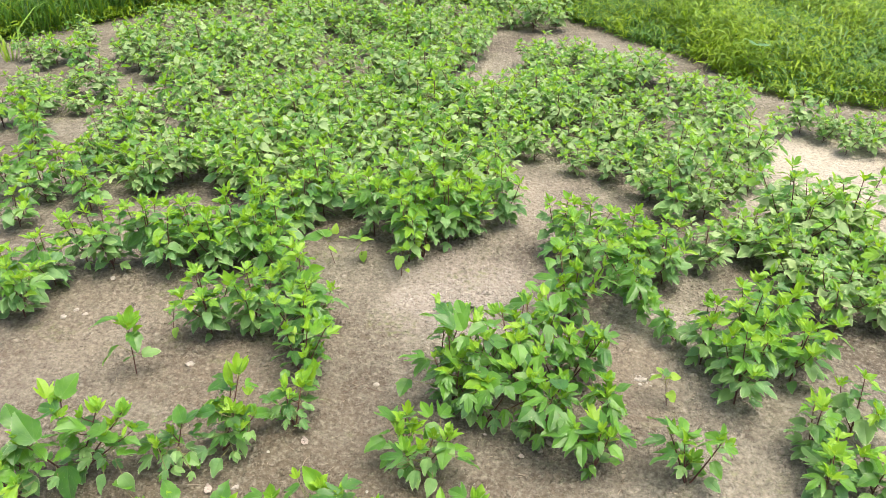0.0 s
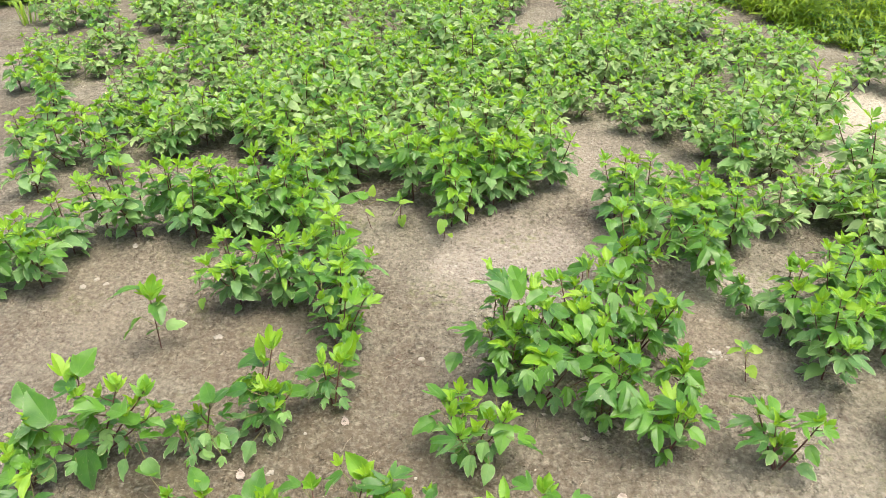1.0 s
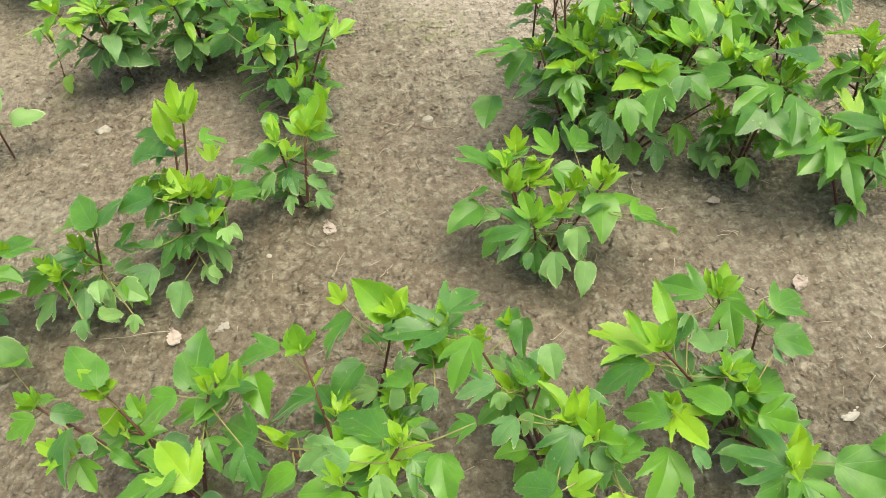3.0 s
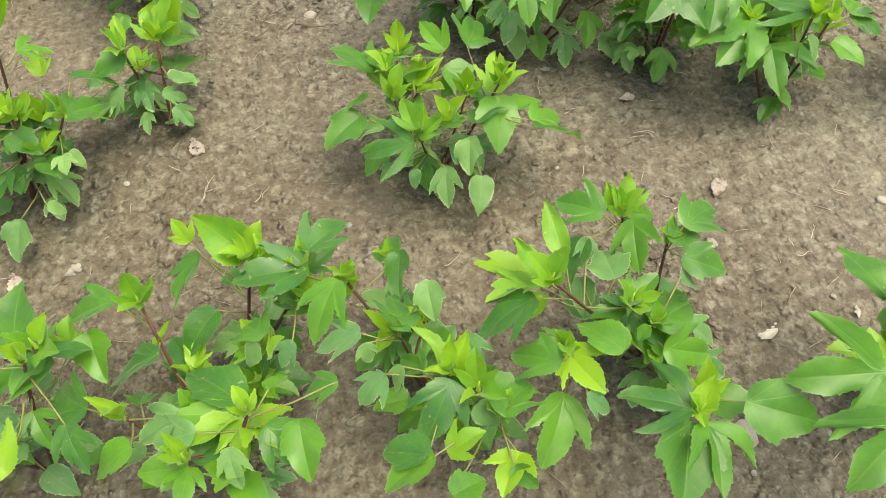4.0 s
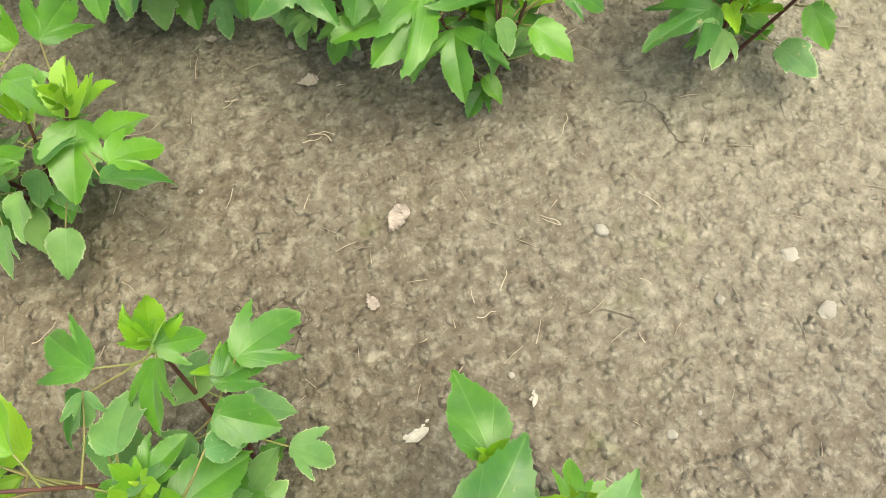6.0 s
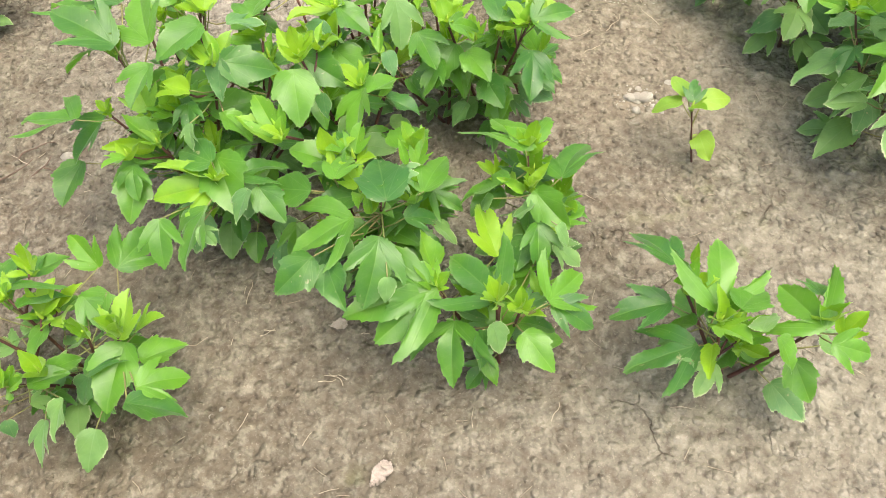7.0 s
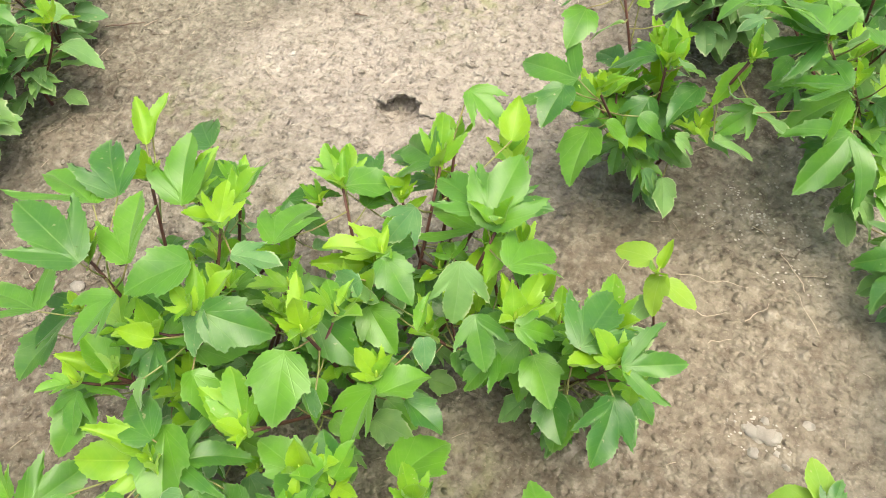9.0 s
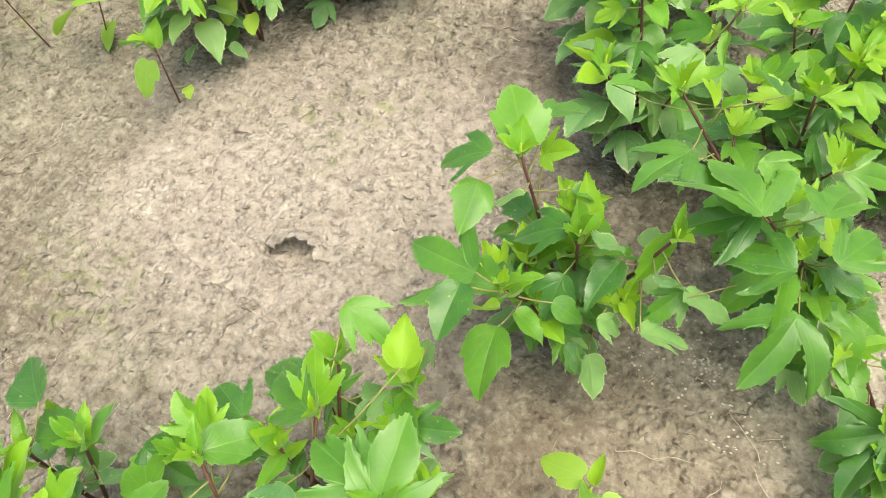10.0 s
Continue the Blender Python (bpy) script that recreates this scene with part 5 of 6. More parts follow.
p.leaf('young', 0.541, 2.239, 0.225, -130, 29, 0.062)
p.leaf('old', 0.53, 2.18, 0.229, 39, 31, 0.039)
p.leaf('mid', 0.554, 2.193, 0.206, -135, 16, 0.044)
p.leaf('old', 0.522, 2.152, 0.191, 8, 24, 0.049)
p.leaf('old', 0.458, 2.166, 0.11, -44, 36, 0.034)
p.leaf('old', 0.481, 2.161, 0.106, -65, 26, 0.045)
p.leaf('young', 0.385, 2.293, 0.248, 113, -58, 0.028)
p.leaf('old', 0.484, 2.167, 0.172, 2, 38, 0.033)
p.leaf('old', 0.402, 2.239, 0.25, 177, 30, 0.039)
p.leaf('mid', 0.413, 2.324, 0.266, 56, 14, 0.05)
p.finish()
p = Grown(0.73, 2.323, 281, 42)
p.axis(0.605, 2.25, 0.26)
p.axis(0.644, 2.237, 0.22)
p.axis(0.528, 2.357, 0.28)
p.leaf('fingers', 0.541, 2.288, 0.28, -143, 8, 0.061)
p.leaf('fingers', 0.603, 2.245, 0.264, -166, 7, 0.069)
p.leaf('fingers', 0.599, 2.221, 0.291, 118, -12, 0.079)
p.leaf('mid', 0.601, 2.244, 0.269, 169, -16, 0.085)
p.leaf('mid', 0.598, 2.282, 0.287, -30, 17, 0.04)
p.leaf('fingers', 0.642, 2.226, 0.216, -149, 6, 0.075)
p.leaf('fingers', 0.635, 2.199, 0.251, 166, 8, 0.057)
p.leaf('fingers', 0.651, 2.19, 0.201, -114, 19, 0.081)
p.leaf('old', 0.685, 2.19, 0.112, -44, 30, 0.04)
p.leaf('mid', 0.465, 2.356, 0.281, 11, 16, 0.043)
p.leaf('young', 0.56, 2.358, 0.266, 156, -51, 0.031)
p.leaf('young', 0.566, 2.352, 0.269, -9, -53, 0.03)
p.leaf('mid', 0.615, 2.358, 0.286, 115, 14, 0.049)
p.leaf('young', 0.64, 2.226, 0.24, 171, -76, 0.025)
p.leaf('mid', 0.668, 2.224, 0.176, 11, 16, 0.043)
p.leaf('old', 0.554, 2.181, 0.211, -5, 23, 0.05)
p.leaf('old', 0.638, 2.242, 0.275, 143, 43, 0.029)
p.leaf('mid', 0.667, 2.212, 0.252, 47, 12, 0.059)
p.leaf('mid', 0.654, 2.247, 0.268, 65, 11, 0.061)
p.finish()
p = Grown(-0.596, 1.575, 266, 24)
p.axis(-0.527, 1.61, 0.25)
p.axis(-0.555, 1.614, 0.2)
p.axis(-0.536, 1.559, 0.16)
p.axis(-0.483, 1.562, 0.15)
p.leaf('young', -0.538, 1.633, 0.231, 105, -54, 0.06)
p.leaf('young', -0.533, 1.631, 0.232, 52, -47, 0.057)
p.leaf('young', -0.56, 1.633, 0.192, 120, -60, 0.069)
p.leaf('mid', -0.569, 1.65, 0.198, -150, 10, 0.068)
p.leaf('mid', -0.584, 1.583, 0.183, -178, 13, 0.053)
p.leaf('young', -0.524, 1.649, 0.141, 90, -44, 0.035)
p.leaf('young', -0.548, 1.567, 0.149, 118, -30, 0.048)
p.leaf('young', -0.539, 1.573, 0.142, 49, -41, 0.037)
p.leaf('mid', -0.494, 1.577, 0.131, 58, 10, 0.071)
p.leaf('mid', -0.494, 1.655, 0.128, 18, 12, 0.058)
p.leaf('mid', -0.551, 1.557, 0.137, -40, 16, 0.044)
p.leaf('mid', -0.581, 1.539, 0.181, -179, 11, 0.06)
p.leaf('mid', -0.574, 1.552, 0.086, -76, 18, 0.038)
p.leaf('old', -0.535, 1.545, 0.075, -41, 35, 0.055)
p.leaf('old', -0.57, 1.488, 0.057, -107, 23, 0.052)
p.leaf('old', -0.614, 1.517, 0.063, -134, 2, 0.057)
p.leaf('old', -0.528, 1.488, 0.076, 13, 47, 0.027)
p.leaf('mid', -0.552, 1.613, 0.184, 148, 5, 0.067)
p.leaf('mid', -0.613, 1.521, 0.149, -135, 20, 0.035)
p.leaf('old', -0.598, 1.521, 0.1, 145, 15, 0.054)
p.finish()
p = Grown(-0.699, 1.488, 267, 16)
p.axis(-0.667, 1.518, 0.16)
p.axis(-0.731, 1.486, 0.1)
p.leaf('mid', -0.65, 1.49, 0.187, 125, -20, 0.069)
p.leaf('mid', -0.645, 1.49, 0.186, 82, 5, 0.069)
p.leaf('young', -0.674, 1.535, 0.15, -75, -20, 0.052)
p.leaf('young', -0.711, 1.514, 0.077, 8, -49, 0.032)
p.leaf('young', -0.745, 1.505, 0.08, 85, -36, 0.041)
p.leaf('old', -0.75, 1.485, 0.067, -126, 21, 0.057)
p.leaf('old', -0.707, 1.485, 0.072, -89, 26, 0.046)
p.leaf('old', -0.662, 1.416, 0.088, 64, 29, 0.042)
p.leaf('old', -0.614, 1.406, 0.098, -97, 49, 0.026)
p.leaf('old', -0.672, 1.392, 0.115, -108, 42, 0.03)
p.leaf('mid', -0.756, 1.512, 0.086, 153, 10, 0.067)
p.leaf('mid', -0.686, 1.508, 0.174, 142, 15, 0.046)
p.finish()
p = Grown(-0.412, 1.673, 268, 12)
p.axis(-0.43, 1.689, 0.13)
p.axis(-0.389, 1.715, 0.12)
p.leaf('young', -0.436, 1.705, 0.117, 97, -26, 0.055)
p.leaf('mid', -0.43, 1.688, 0.125, -156, 14, 0.049)
p.leaf('young', -0.388, 1.732, 0.106, 51, -38, 0.068)
p.leaf('young', -0.4, 1.727, 0.112, 93, -29, 0.049)
p.leaf('old', -0.418, 1.675, 0.082, -80, 27, 0.044)
p.leaf('old', -0.371, 1.616, 0.088, -46, 36, 0.034)
p.leaf('old', -0.373, 1.652, 0.102, 44, 24, 0.049)
p.leaf('mid', -0.417, 1.688, 0.112, 23, 25, 0.029)
p.leaf('mid', -0.371, 1.702, 0.117, 66, 12, 0.059)
p.leaf('old', -0.388, 1.641, 0.09, 8, 36, 0.034)
p.finish()
p = Grown(-0.429, 1.892, 148, 12)
p.axis(-0.342, 1.906, 0.2)
p.axis(-0.4, 1.899, 0.19)
p.axis(-0.474, 1.927, 0.17)
p.axis(-0.4, 1.914, 0.1)
p.axis(-0.364, 1.799, 0.12)
p.leaf('mid', -0.524, 1.954, 0.176, 158, 13, 0.055)
p.leaf('mid', -0.448, 1.889, 0.186, 140, 10, 0.073)
p.leaf('yellow', -0.454, 1.935, 0.174, -63, 26, 0.031)
p.leaf('yellow', -0.457, 1.914, 0.154, -61, 16, 0.03)
p.leaf('mid', -0.456, 1.872, 0.146, 151, 11, 0.063)
p.leaf('old', -0.47, 1.879, 0.11, 176, 14, 0.056)
p.leaf('mid', -0.448, 1.897, 0.106, -69, 12, 0.058)
p.leaf('old', -0.393, 1.933, 0.11, -42, 25, 0.048)
p.leaf('mid', -0.369, 1.894, 0.156, 61, 12, 0.057)
p.leaf('young', -0.334, 1.881, 0.188, 32, -29, 0.05)
p.leaf('young', -0.403, 1.901, 0.178, 90, -61, 0.055)
p.leaf('young', -0.376, 1.88, 0.188, 74, -27, 0.053)
p.leaf('mid', -0.353, 1.917, 0.216, 53, 13, 0.053)
p.leaf('old', -0.452, 1.876, 0.08, 159, 22, 0.054)
p.leaf('young', -0.376, 1.747, 0.098, 54, -46, 0.066)
p.leaf('mid', -0.461, 1.842, 0.076, -105, 17, 0.041)
p.leaf('old', -0.44, 1.707, 0.05, -34, 28, 0.055)
p.leaf('old', -0.398, 1.637, 0.04, 41, 15, 0.055)
p.leaf('old', -0.471, 1.72, 0.08, 177, 16, 0.052)
p.leaf('mid', -0.516, 1.634, 0.086, 55, 10, 0.068)
p.leaf('mid', -0.377, 1.697, 0.086, 72, 10, 0.072)
p.leaf('young', -0.412, 1.77, 0.108, 45, -43, 0.035)
p.leaf('old', -0.399, 1.829, 0.09, 67, -11, 0.052)
p.leaf('mid', -0.477, 1.959, 0.206, 62, 14, 0.05)
p.finish()
p = Grown(-0.955, 1.888, 324, 0, 'lone spindly leafy crop sapling on bare soil', thick=0.75)
p.axis(-0.948, 1.886, 0.19)
p.leaf('young', -0.951, 1.888, 0.183, 77, -55, 0.07)
p.leaf('young', -0.955, 1.886, 0.181, 55, -32, 0.068)
p.leaf('mid', -0.979, 1.902, 0.204, -153, -12, 0.086)
p.leaf('young', -0.967, 1.904, 0.182, 155, -34, 0.043)
p.leaf('mid', -0.943, 1.893, 0.162, -55, 15, 0.07)
p.leaf('mid', -0.988, 1.883, 0.116, -136, 14, 0.074)
p.leaf('old', -0.923, 1.889, 0.08, 27, 2, 0.057)
p.leaf('old', -0.957, 1.903, 0.06, 179, 27, 0.045)
p.leaf('young', -0.939, 1.897, 0.156, 5, -35, 0.042)
p.finish()
p = Grown(-0.973, 1.468, 210, 46)
p.axis(-0.992, 1.54, 0.2)
p.axis(-0.871, 1.494, 0.22)
p.axis(-0.801, 1.486, 0.22)
p.axis(-1.036, 1.395, 0.2)
p.axis(-0.788, 1.492, 0.15)
p.leaf('mid', -0.978, 1.526, 0.225, 58, -29, 0.074)
p.leaf('young', -1.04, 1.557, 0.192, 127, -52, 0.061)
p.leaf('young', -1.004, 1.523, 0.199, 86, -29, 0.05)
p.leaf('mid', -0.891, 1.452, 0.186, -158, -23, 0.076)
p.leaf('mid', -0.997, 1.402, 0.19, 147, -52, 0.091)
p.leaf('young', -0.879, 1.49, 0.208, 105, -27, 0.053)
p.leaf('young', -0.869, 1.49, 0.208, 90, -34, 0.043)
p.leaf('young', -0.804, 1.482, 0.205, 104, -41, 0.055)
p.leaf('young', -0.801, 1.483, 0.204, 90, -30, 0.048)
p.leaf('mid', -0.781, 1.479, 0.16, 75, 11, 0.064)
p.leaf('mid', -1.064, 1.433, 0.159, -78, 10, 0.069)
p.leaf('mid', -0.945, 1.418, 0.085, -77, 42, 0.092)
p.leaf('old', -0.838, 1.391, 0.091, -98, 25, 0.048)
p.leaf('old', -0.925, 1.468, 0.099, -39, 28, 0.043)
p.leaf('mid', -0.817, 1.427, 0.165, 136, -5, 0.067)
p.leaf('mid', -0.808, 1.424, 0.127, 36, 13, 0.053)
p.leaf('mid', -1.026, 1.43, 0.143, -35, 11, 0.061)
p.leaf('old', -1.041, 1.388, 0.076, -37, 48, 0.059)
p.leaf('mid', -0.928, 1.423, 0.138, -154, 13, 0.052)
p.leaf('mid', -0.985, 1.508, 0.198, 167, 0, 0.07)
p.leaf('old', -0.777, 1.37, 0.117, -36, 43, 0.056)
p.leaf('old', -0.947, 1.374, 0.094, -125, 32, 0.037)
p.leaf('mid', -0.821, 1.409, 0.218, 149, 5, 0.072)
p.leaf('mid', -1.068, 1.45, 0.19, 135, -30, 0.072)
p.leaf('mid', -1.078, 1.403, 0.126, -113, 24, 0.074)
p.finish()
p = Grown(-1.083, 1.376, 211, 14)
p.axis(-1.057, 1.426, 0.15)
p.axis(-1.004, 1.295, 0.15)
p.axis(-1.09, 1.356, 0.14)
p.leaf('mid', -1.059, 1.421, 0.156, -138, 5, 0.075)
p.leaf('mid', -1.061, 1.431, 0.136, -43, 10, 0.072)
p.leaf('young', -1.051, 1.419, 0.158, 76, -37, 0.04)
p.leaf('mid', -1.062, 1.371, 0.126, -156, 16, 0.043)
p.leaf('young', -0.97, 1.218, 0.158, 91, -39, 0.057)
p.leaf('mid', -1.03, 1.273, 0.146, 159, 5, 0.074)
p.leaf('old', -1.064, 1.404, 0.08, -54, 44, 0.07)
p.leaf('old', -1.007, 1.368, 0.06, -174, 21, 0.055)
p.leaf('mid', -1.002, 1.244, 0.146, -127, 13, 0.055)
p.leaf('mid', -0.972, 1.247, 0.126, -20, 13, 0.052)
p.leaf('young', -1.004, 1.292, 0.148, -80, -20, 0.053)
p.leaf('old', -0.998, 1.381, 0.09, 55, 25, 0.048)
p.finish()
p = Grown(-0.324, 2.598, 285, 0, 'yellowing leafy crop seedling beside larger plants', thick=0.55)
p.axis(-0.327, 2.635, 0.09)
p.leaf('yellow', -0.323, 2.583, 0.108, 13, -15, 0.048)
p.leaf('yellow', -0.316, 2.554, 0.113, -154, 41, 0.048)
p.leaf('yellow', -0.32, 2.621, 0.034, -87, 19, 0.048)
p.leaf('mid', -0.33, 2.559, 0.127, 129, 5, 0.064)
p.leaf('young', -0.326, 2.615, 0.101, 100, -36, 0.041)
p.finish()
p = Grown(-0.432, 2.589, 286, 0, 'yellowing leafy crop seedling beside larger plants', thick=0.55)
p.axis(-0.456, 2.582, 0.12)
p.leaf('mid', -0.462, 2.542, 0.145, -171, 4, 0.081)
p.leaf('yellow', -0.42, 2.57, 0.142, 79, -59, 0.04)
p.leaf('mid', -0.449, 2.537, 0.144, 114, -5, 0.072)
p.leaf('yellow', -0.429, 2.478, 0.136, -2, 30, 0.039)
p.leaf('young', -0.455, 2.58, 0.125, 7, -35, 0.042)
p.leaf('yellow', -0.4, 2.548, 0.138, 16, -6, 0.037)
p.finish()
p = Grown(-0.91, 2.105, 287, 0, 'small pale leafy crop seedling on bare soil', thick=0.55)
p.axis(-0.891, 2.101, 0.11)
p.leaf('yellow', -0.82, 1.934, 0.224, 172, 13, 0.036)
p.leaf('young', -0.837, 1.989, 0.187, -3, -34, 0.042)
p.leaf('mid', -0.833, 1.974, 0.205, -95, 20, 0.035)
p.leaf('yellow', -0.896, 2.099, 0.024, -83, 22, 0.037)
p.finish()
p = Grown(-1.812, 2.88, 288, 0, 'small pale leafy crop seedling on bare soil', thick=0.55)
p.axis(-1.752, 2.795, 0.1)
p.leaf('mid', -1.596, 2.562, 0.215, -166, 12, 0.06)
p.leaf('young', -1.62, 2.599, 0.197, 111, -33, 0.044)
p.leaf('mid', -1.571, 2.531, 0.226, 15, 16, 0.043)
p.leaf('young', -1.618, 2.586, 0.197, 165, -46, 0.033)
p.finish()


# ---------------------------------------------------------------- weeds along the field's edge
def blades(spots, seed, tall, width, mat_a, mat_b):
    rng = random.Random(seed)
    verts, faces, fm = [], [], []
    for x, y in spots:
        z = -0.01
        h = tall * rng.uniform(0.5, 1.25)
        a = rng.uniform(0, 2 * math.pi)
        lean = h * rng.uniform(0.15, 0.8)
        dx, dy = math.cos(a), math.sin(a)
        w = width * rng.uniform(0.6, 1.3)
        o = len(verts)
        for t, wid in ((0.0, 0.7), (0.45, 1.0), (0.8, 0.75)):
            cx, cy, cz = x + dx * lean * t * t, y + dy * lean * t * t, z + h * (t - 0.28 * t * t)
            verts += [(cx - dy * w * wid, cy + dx * w * wid, cz), (cx + dy * w * wid, cy - dx * w * wid, cz + 0.2 * w)]
        verts.append((x + dx * lean * 1.15, y + dy * lean * 1.15, z + h * 0.70))
        faces += [(o, o + 1, o + 3, o + 2), (o + 2, o + 3, o + 5, o + 4), (o + 4, o + 5, o + 6)]
        fm += [0 if rng.random() < 0.8 else 1] * 3
    return mesh_of("blades", verts, faces, [mat_a, mat_b], fm)


def scatter(poly, count, seed):
    rng = random.Random(seed)
    xs, ys = [p[0] for p in poly], [p[1] for p in poly]
    out = []
    while len(out) < count:
        x, y = rng.uniform(min(xs), max(xs)), rng.uniform(min(ys), max(ys))
        if inside(x, y, poly):
            out.append((x, y))
    return out


EDGE_R = [(0.80, 6.75), (0.88, 6.32), (1.09, 6.08), (1.27, 5.84), (1.60, 5.42), (1.84, 4.76), (2.03, 4.58), (2.55, 4.46), (5.5, 4.5), (5.5, 8.2), (0.8, 8.2)]
EDGE_L = [(-5.0, 5.3), (-3.26, 5.42), (-3.09, 5.58), (-2.87, 5.83), (-2.70, 6.10), (-2.23, 6.42), (-1.66, 6.75), (-0.56, 6.95), (0.8, 6.75), (0.8, 8.2), (-5.0, 8.2)]


def edge_gap(x, y, poly):
    """How far a spot lies from the outline."""
    best = 9.0
    for (x0, y0), (x1, y1) in zip(poly, poly[1:]):
        dx, dy = x1 - x0, y1 - y0
        t = max(0.0, min(1.0, ((x - x0) * dx + (y - y0) * dy) / (dx * dx + dy * dy)))
        best = min(best, math.hypot(x - x0 - dx * t, y - y0 - dy * t))
    return best


def weeds(spots, seed, tall, mat_a, mat_b, poly, long=1.0):
    """Leafy weeds in mounds: leaning stems with narrow arching leaves set all round them, lower towards the edge."""
    rng = random.Random(seed)
    verts, faces, fm = [], [], []
    for x, y in spots:
        lush = noise.noise((x * 1.9, y * 1.9, 21.0)) + 0.6 * noise.noise((x * 5.0, y * 5.0, 23.0))
        rise = min(1.0, 0.30 + 1.5 * edge_gap(x, y, poly))
        h = max(0.05, tall * rng.uniform(0.45, 1.1) * rise * (1.0 + 1.25 * lush))
        a = rng.uniform(0, 6.283)
        lx, ly = math.cos(a) * h * rng.uniform(0.1, 0.8), math.sin(a) * h * rng.uniform(0.1, 0.8)
        # low spots get more dark leaves: the shadowed gaps put into the colour
        shade = 0 if rng.random() < 0.62 + 0.8 * lush else 1
        grassy = rng.random() < 0.6
        for k in range(8):
            t = (k + rng.random()) / 8
            p = Vector((x + lx * t * t, y + ly * t * t, h * (t - 0.2 * t * t) - 0.01))
            az = rng.uniform(0, 6.283)
            n = long * (rng.uniform(0.06, 0.13) if grassy else rng.uniform(0.030, 0.070))
            w = n * (rng.uniform(0.040, 0.065) if grassy else rng.uniform(0.10, 0.17))
            up = rng.uniform(0.1, 1.4)
            d = Vector((math.cos(az), math.sin(az), 0))
            s = Vector((-math.sin(az), math.cos(az), rng.uniform(-0.4, 0.4)))
            o = len(verts)
            m1 = p + d * n * 0.38 + Vector((0, 0, up * n * 0.38))
            m2 = p + d * n * 0.74 + Vector((0, 0, up * n * 0.45))
            tip = p + d * n + Vector((0, 0, n * (up * 0.35 - 0.12)))
            verts += [tuple(p), tuple(m1 + s * w), tuple(m1 - s * w), tuple(m2 + s * w * 0.75), tuple(m2 - s * w * 0.75), tuple(tip)]
            faces += [(o, o + 2, o + 1), (o + 1, o + 2, o + 4, o + 3), (o + 3, o + 4, o + 5)]
            fm += [shade] * 3
    return mesh_of("weeds", verts, faces, [mat_a, mat_b], fm)


tagged(new("weeds", weeds(scatter(EDGE_R, 15000, 51), 52, 0.30, GRASS, WEED_DARK, EDGE_R)), "bright green leafy weeds in a tangle at the field's edge", "weeds", kind="stuff")
tagged(new("weed_grass", blades(scatter(EDGE_R, 2500, 55), 56, 0.26, 0.0030, GRASS, WEED_DARK)), "thin bright grass among the weeds at the edge", "grass", kind="stuff")
tagged(new("weed_grass", blades(scatter(EDGE_L, 12000, 53), 54, 0.46, 0.0055, WEED_DARK, GRASS)), "dark green tall grass behind the field", "grass", kind="stuff")
tagged(new("weeds", weeds(scatter(EDGE_L, 6000, 57), 58, 0.34, WEED_DARK, GRASS, EDGE_L, 1.4)), "dark leafy weeds among the tall grass", "weeds", kind="stuff")


# ---------------------------------------------------------------- litter on the soil
def lump(rng, n_lat=4, n_lon=7, flat=0.6):
    verts = [(0, 0, flat * 0.5)]
    for j in range(1, n_lat):
        th = math.pi * j / n_lat
        for i in range(n_lon):
            ph = 2 * math.pi * (i + 0.5 * (j % 2)) / n_lon
            r = 0.5 * rng.uniform(0.68, 1.18)
            verts.append((math.sin(th) * math.cos(ph) * r, math.sin(th) * math.sin(ph) * r * 0.8, math.cos(th) * r * flat))
    verts.append((0, 0, -flat * 0.5))
    faces = [(0, 1 + i, 1 + (i + 1) % n_lon) for i in range(n_lon)]
    for j in range(n_lat - 2):
        a = 1 + j * n_lon
        for i in range(n_lon):
            faces.append((a + i, a + n_lon + i, a + n_lon + (i + 1) % n_lon, a + (i + 1) % n_lon))
    a, e = 1 + (n_lat - 2) * n_lon, len(verts) - 1
    faces += [(a + i, e, a + (i + 1) % n_lon) for i in range(n_lon)]
    return verts, faces


LUMPS = [mesh_of("pebble", *lump(random.Random(70 + k), 5, 8, 0.34 + 0.06 * (k % 3)), [PEBBLE], smooth=k % 2 == 0) for k in range(7)]
litter_rng = random.Random(5)


def pebble(x, y, size):
    ob = tagged(new("pebble", litter_rng.choice(LUMPS)), "small pale pebble lying on the dry soil", "pebble", "pebbles on the soil")
    ob.matrix_basis = pose(x, y, ground_height(x, y) + size * 0.05, 0, 0, litter_rng.uniform(0, 360)) @ Matrix.Diagonal((size, size, size, 1))


def shard(x, y, size, turn):
    """A broken clay lump: a flat body with chips of its own beside it."""
    rng = random.Random(int(size * 1e5))
    v, f = lump(rng, 5, 9, 0.4)
    body = tagged(new("clay_shard", mesh_of("clay_shard", [(a * size * 0.75, b * size * 0.42, c * size * 0.4) for a, b, c in v], f, [PEBBLE], smooth=False)), "broken whitish lump of dried clay on the soil", "clay shard")
    body.matrix_basis = pose(x, y, ground_height(x, y) + 0.005, 0, 0, turn)
    for k in range(5):
        v, f = lump(rng, 4, 6, 0.45)
        s = size * rng.uniform(0.14, 0.24)
        part("chip", mesh_of("chip", [(a * s, b * s, c * s) for a, b, c in v], f, [PEBBLE], smooth=False), body, "", Matrix.Translation((rng.uniform(-0.4, 0.5) * size, rng.uniform(0.05, 0.3) * size, 0.001)))


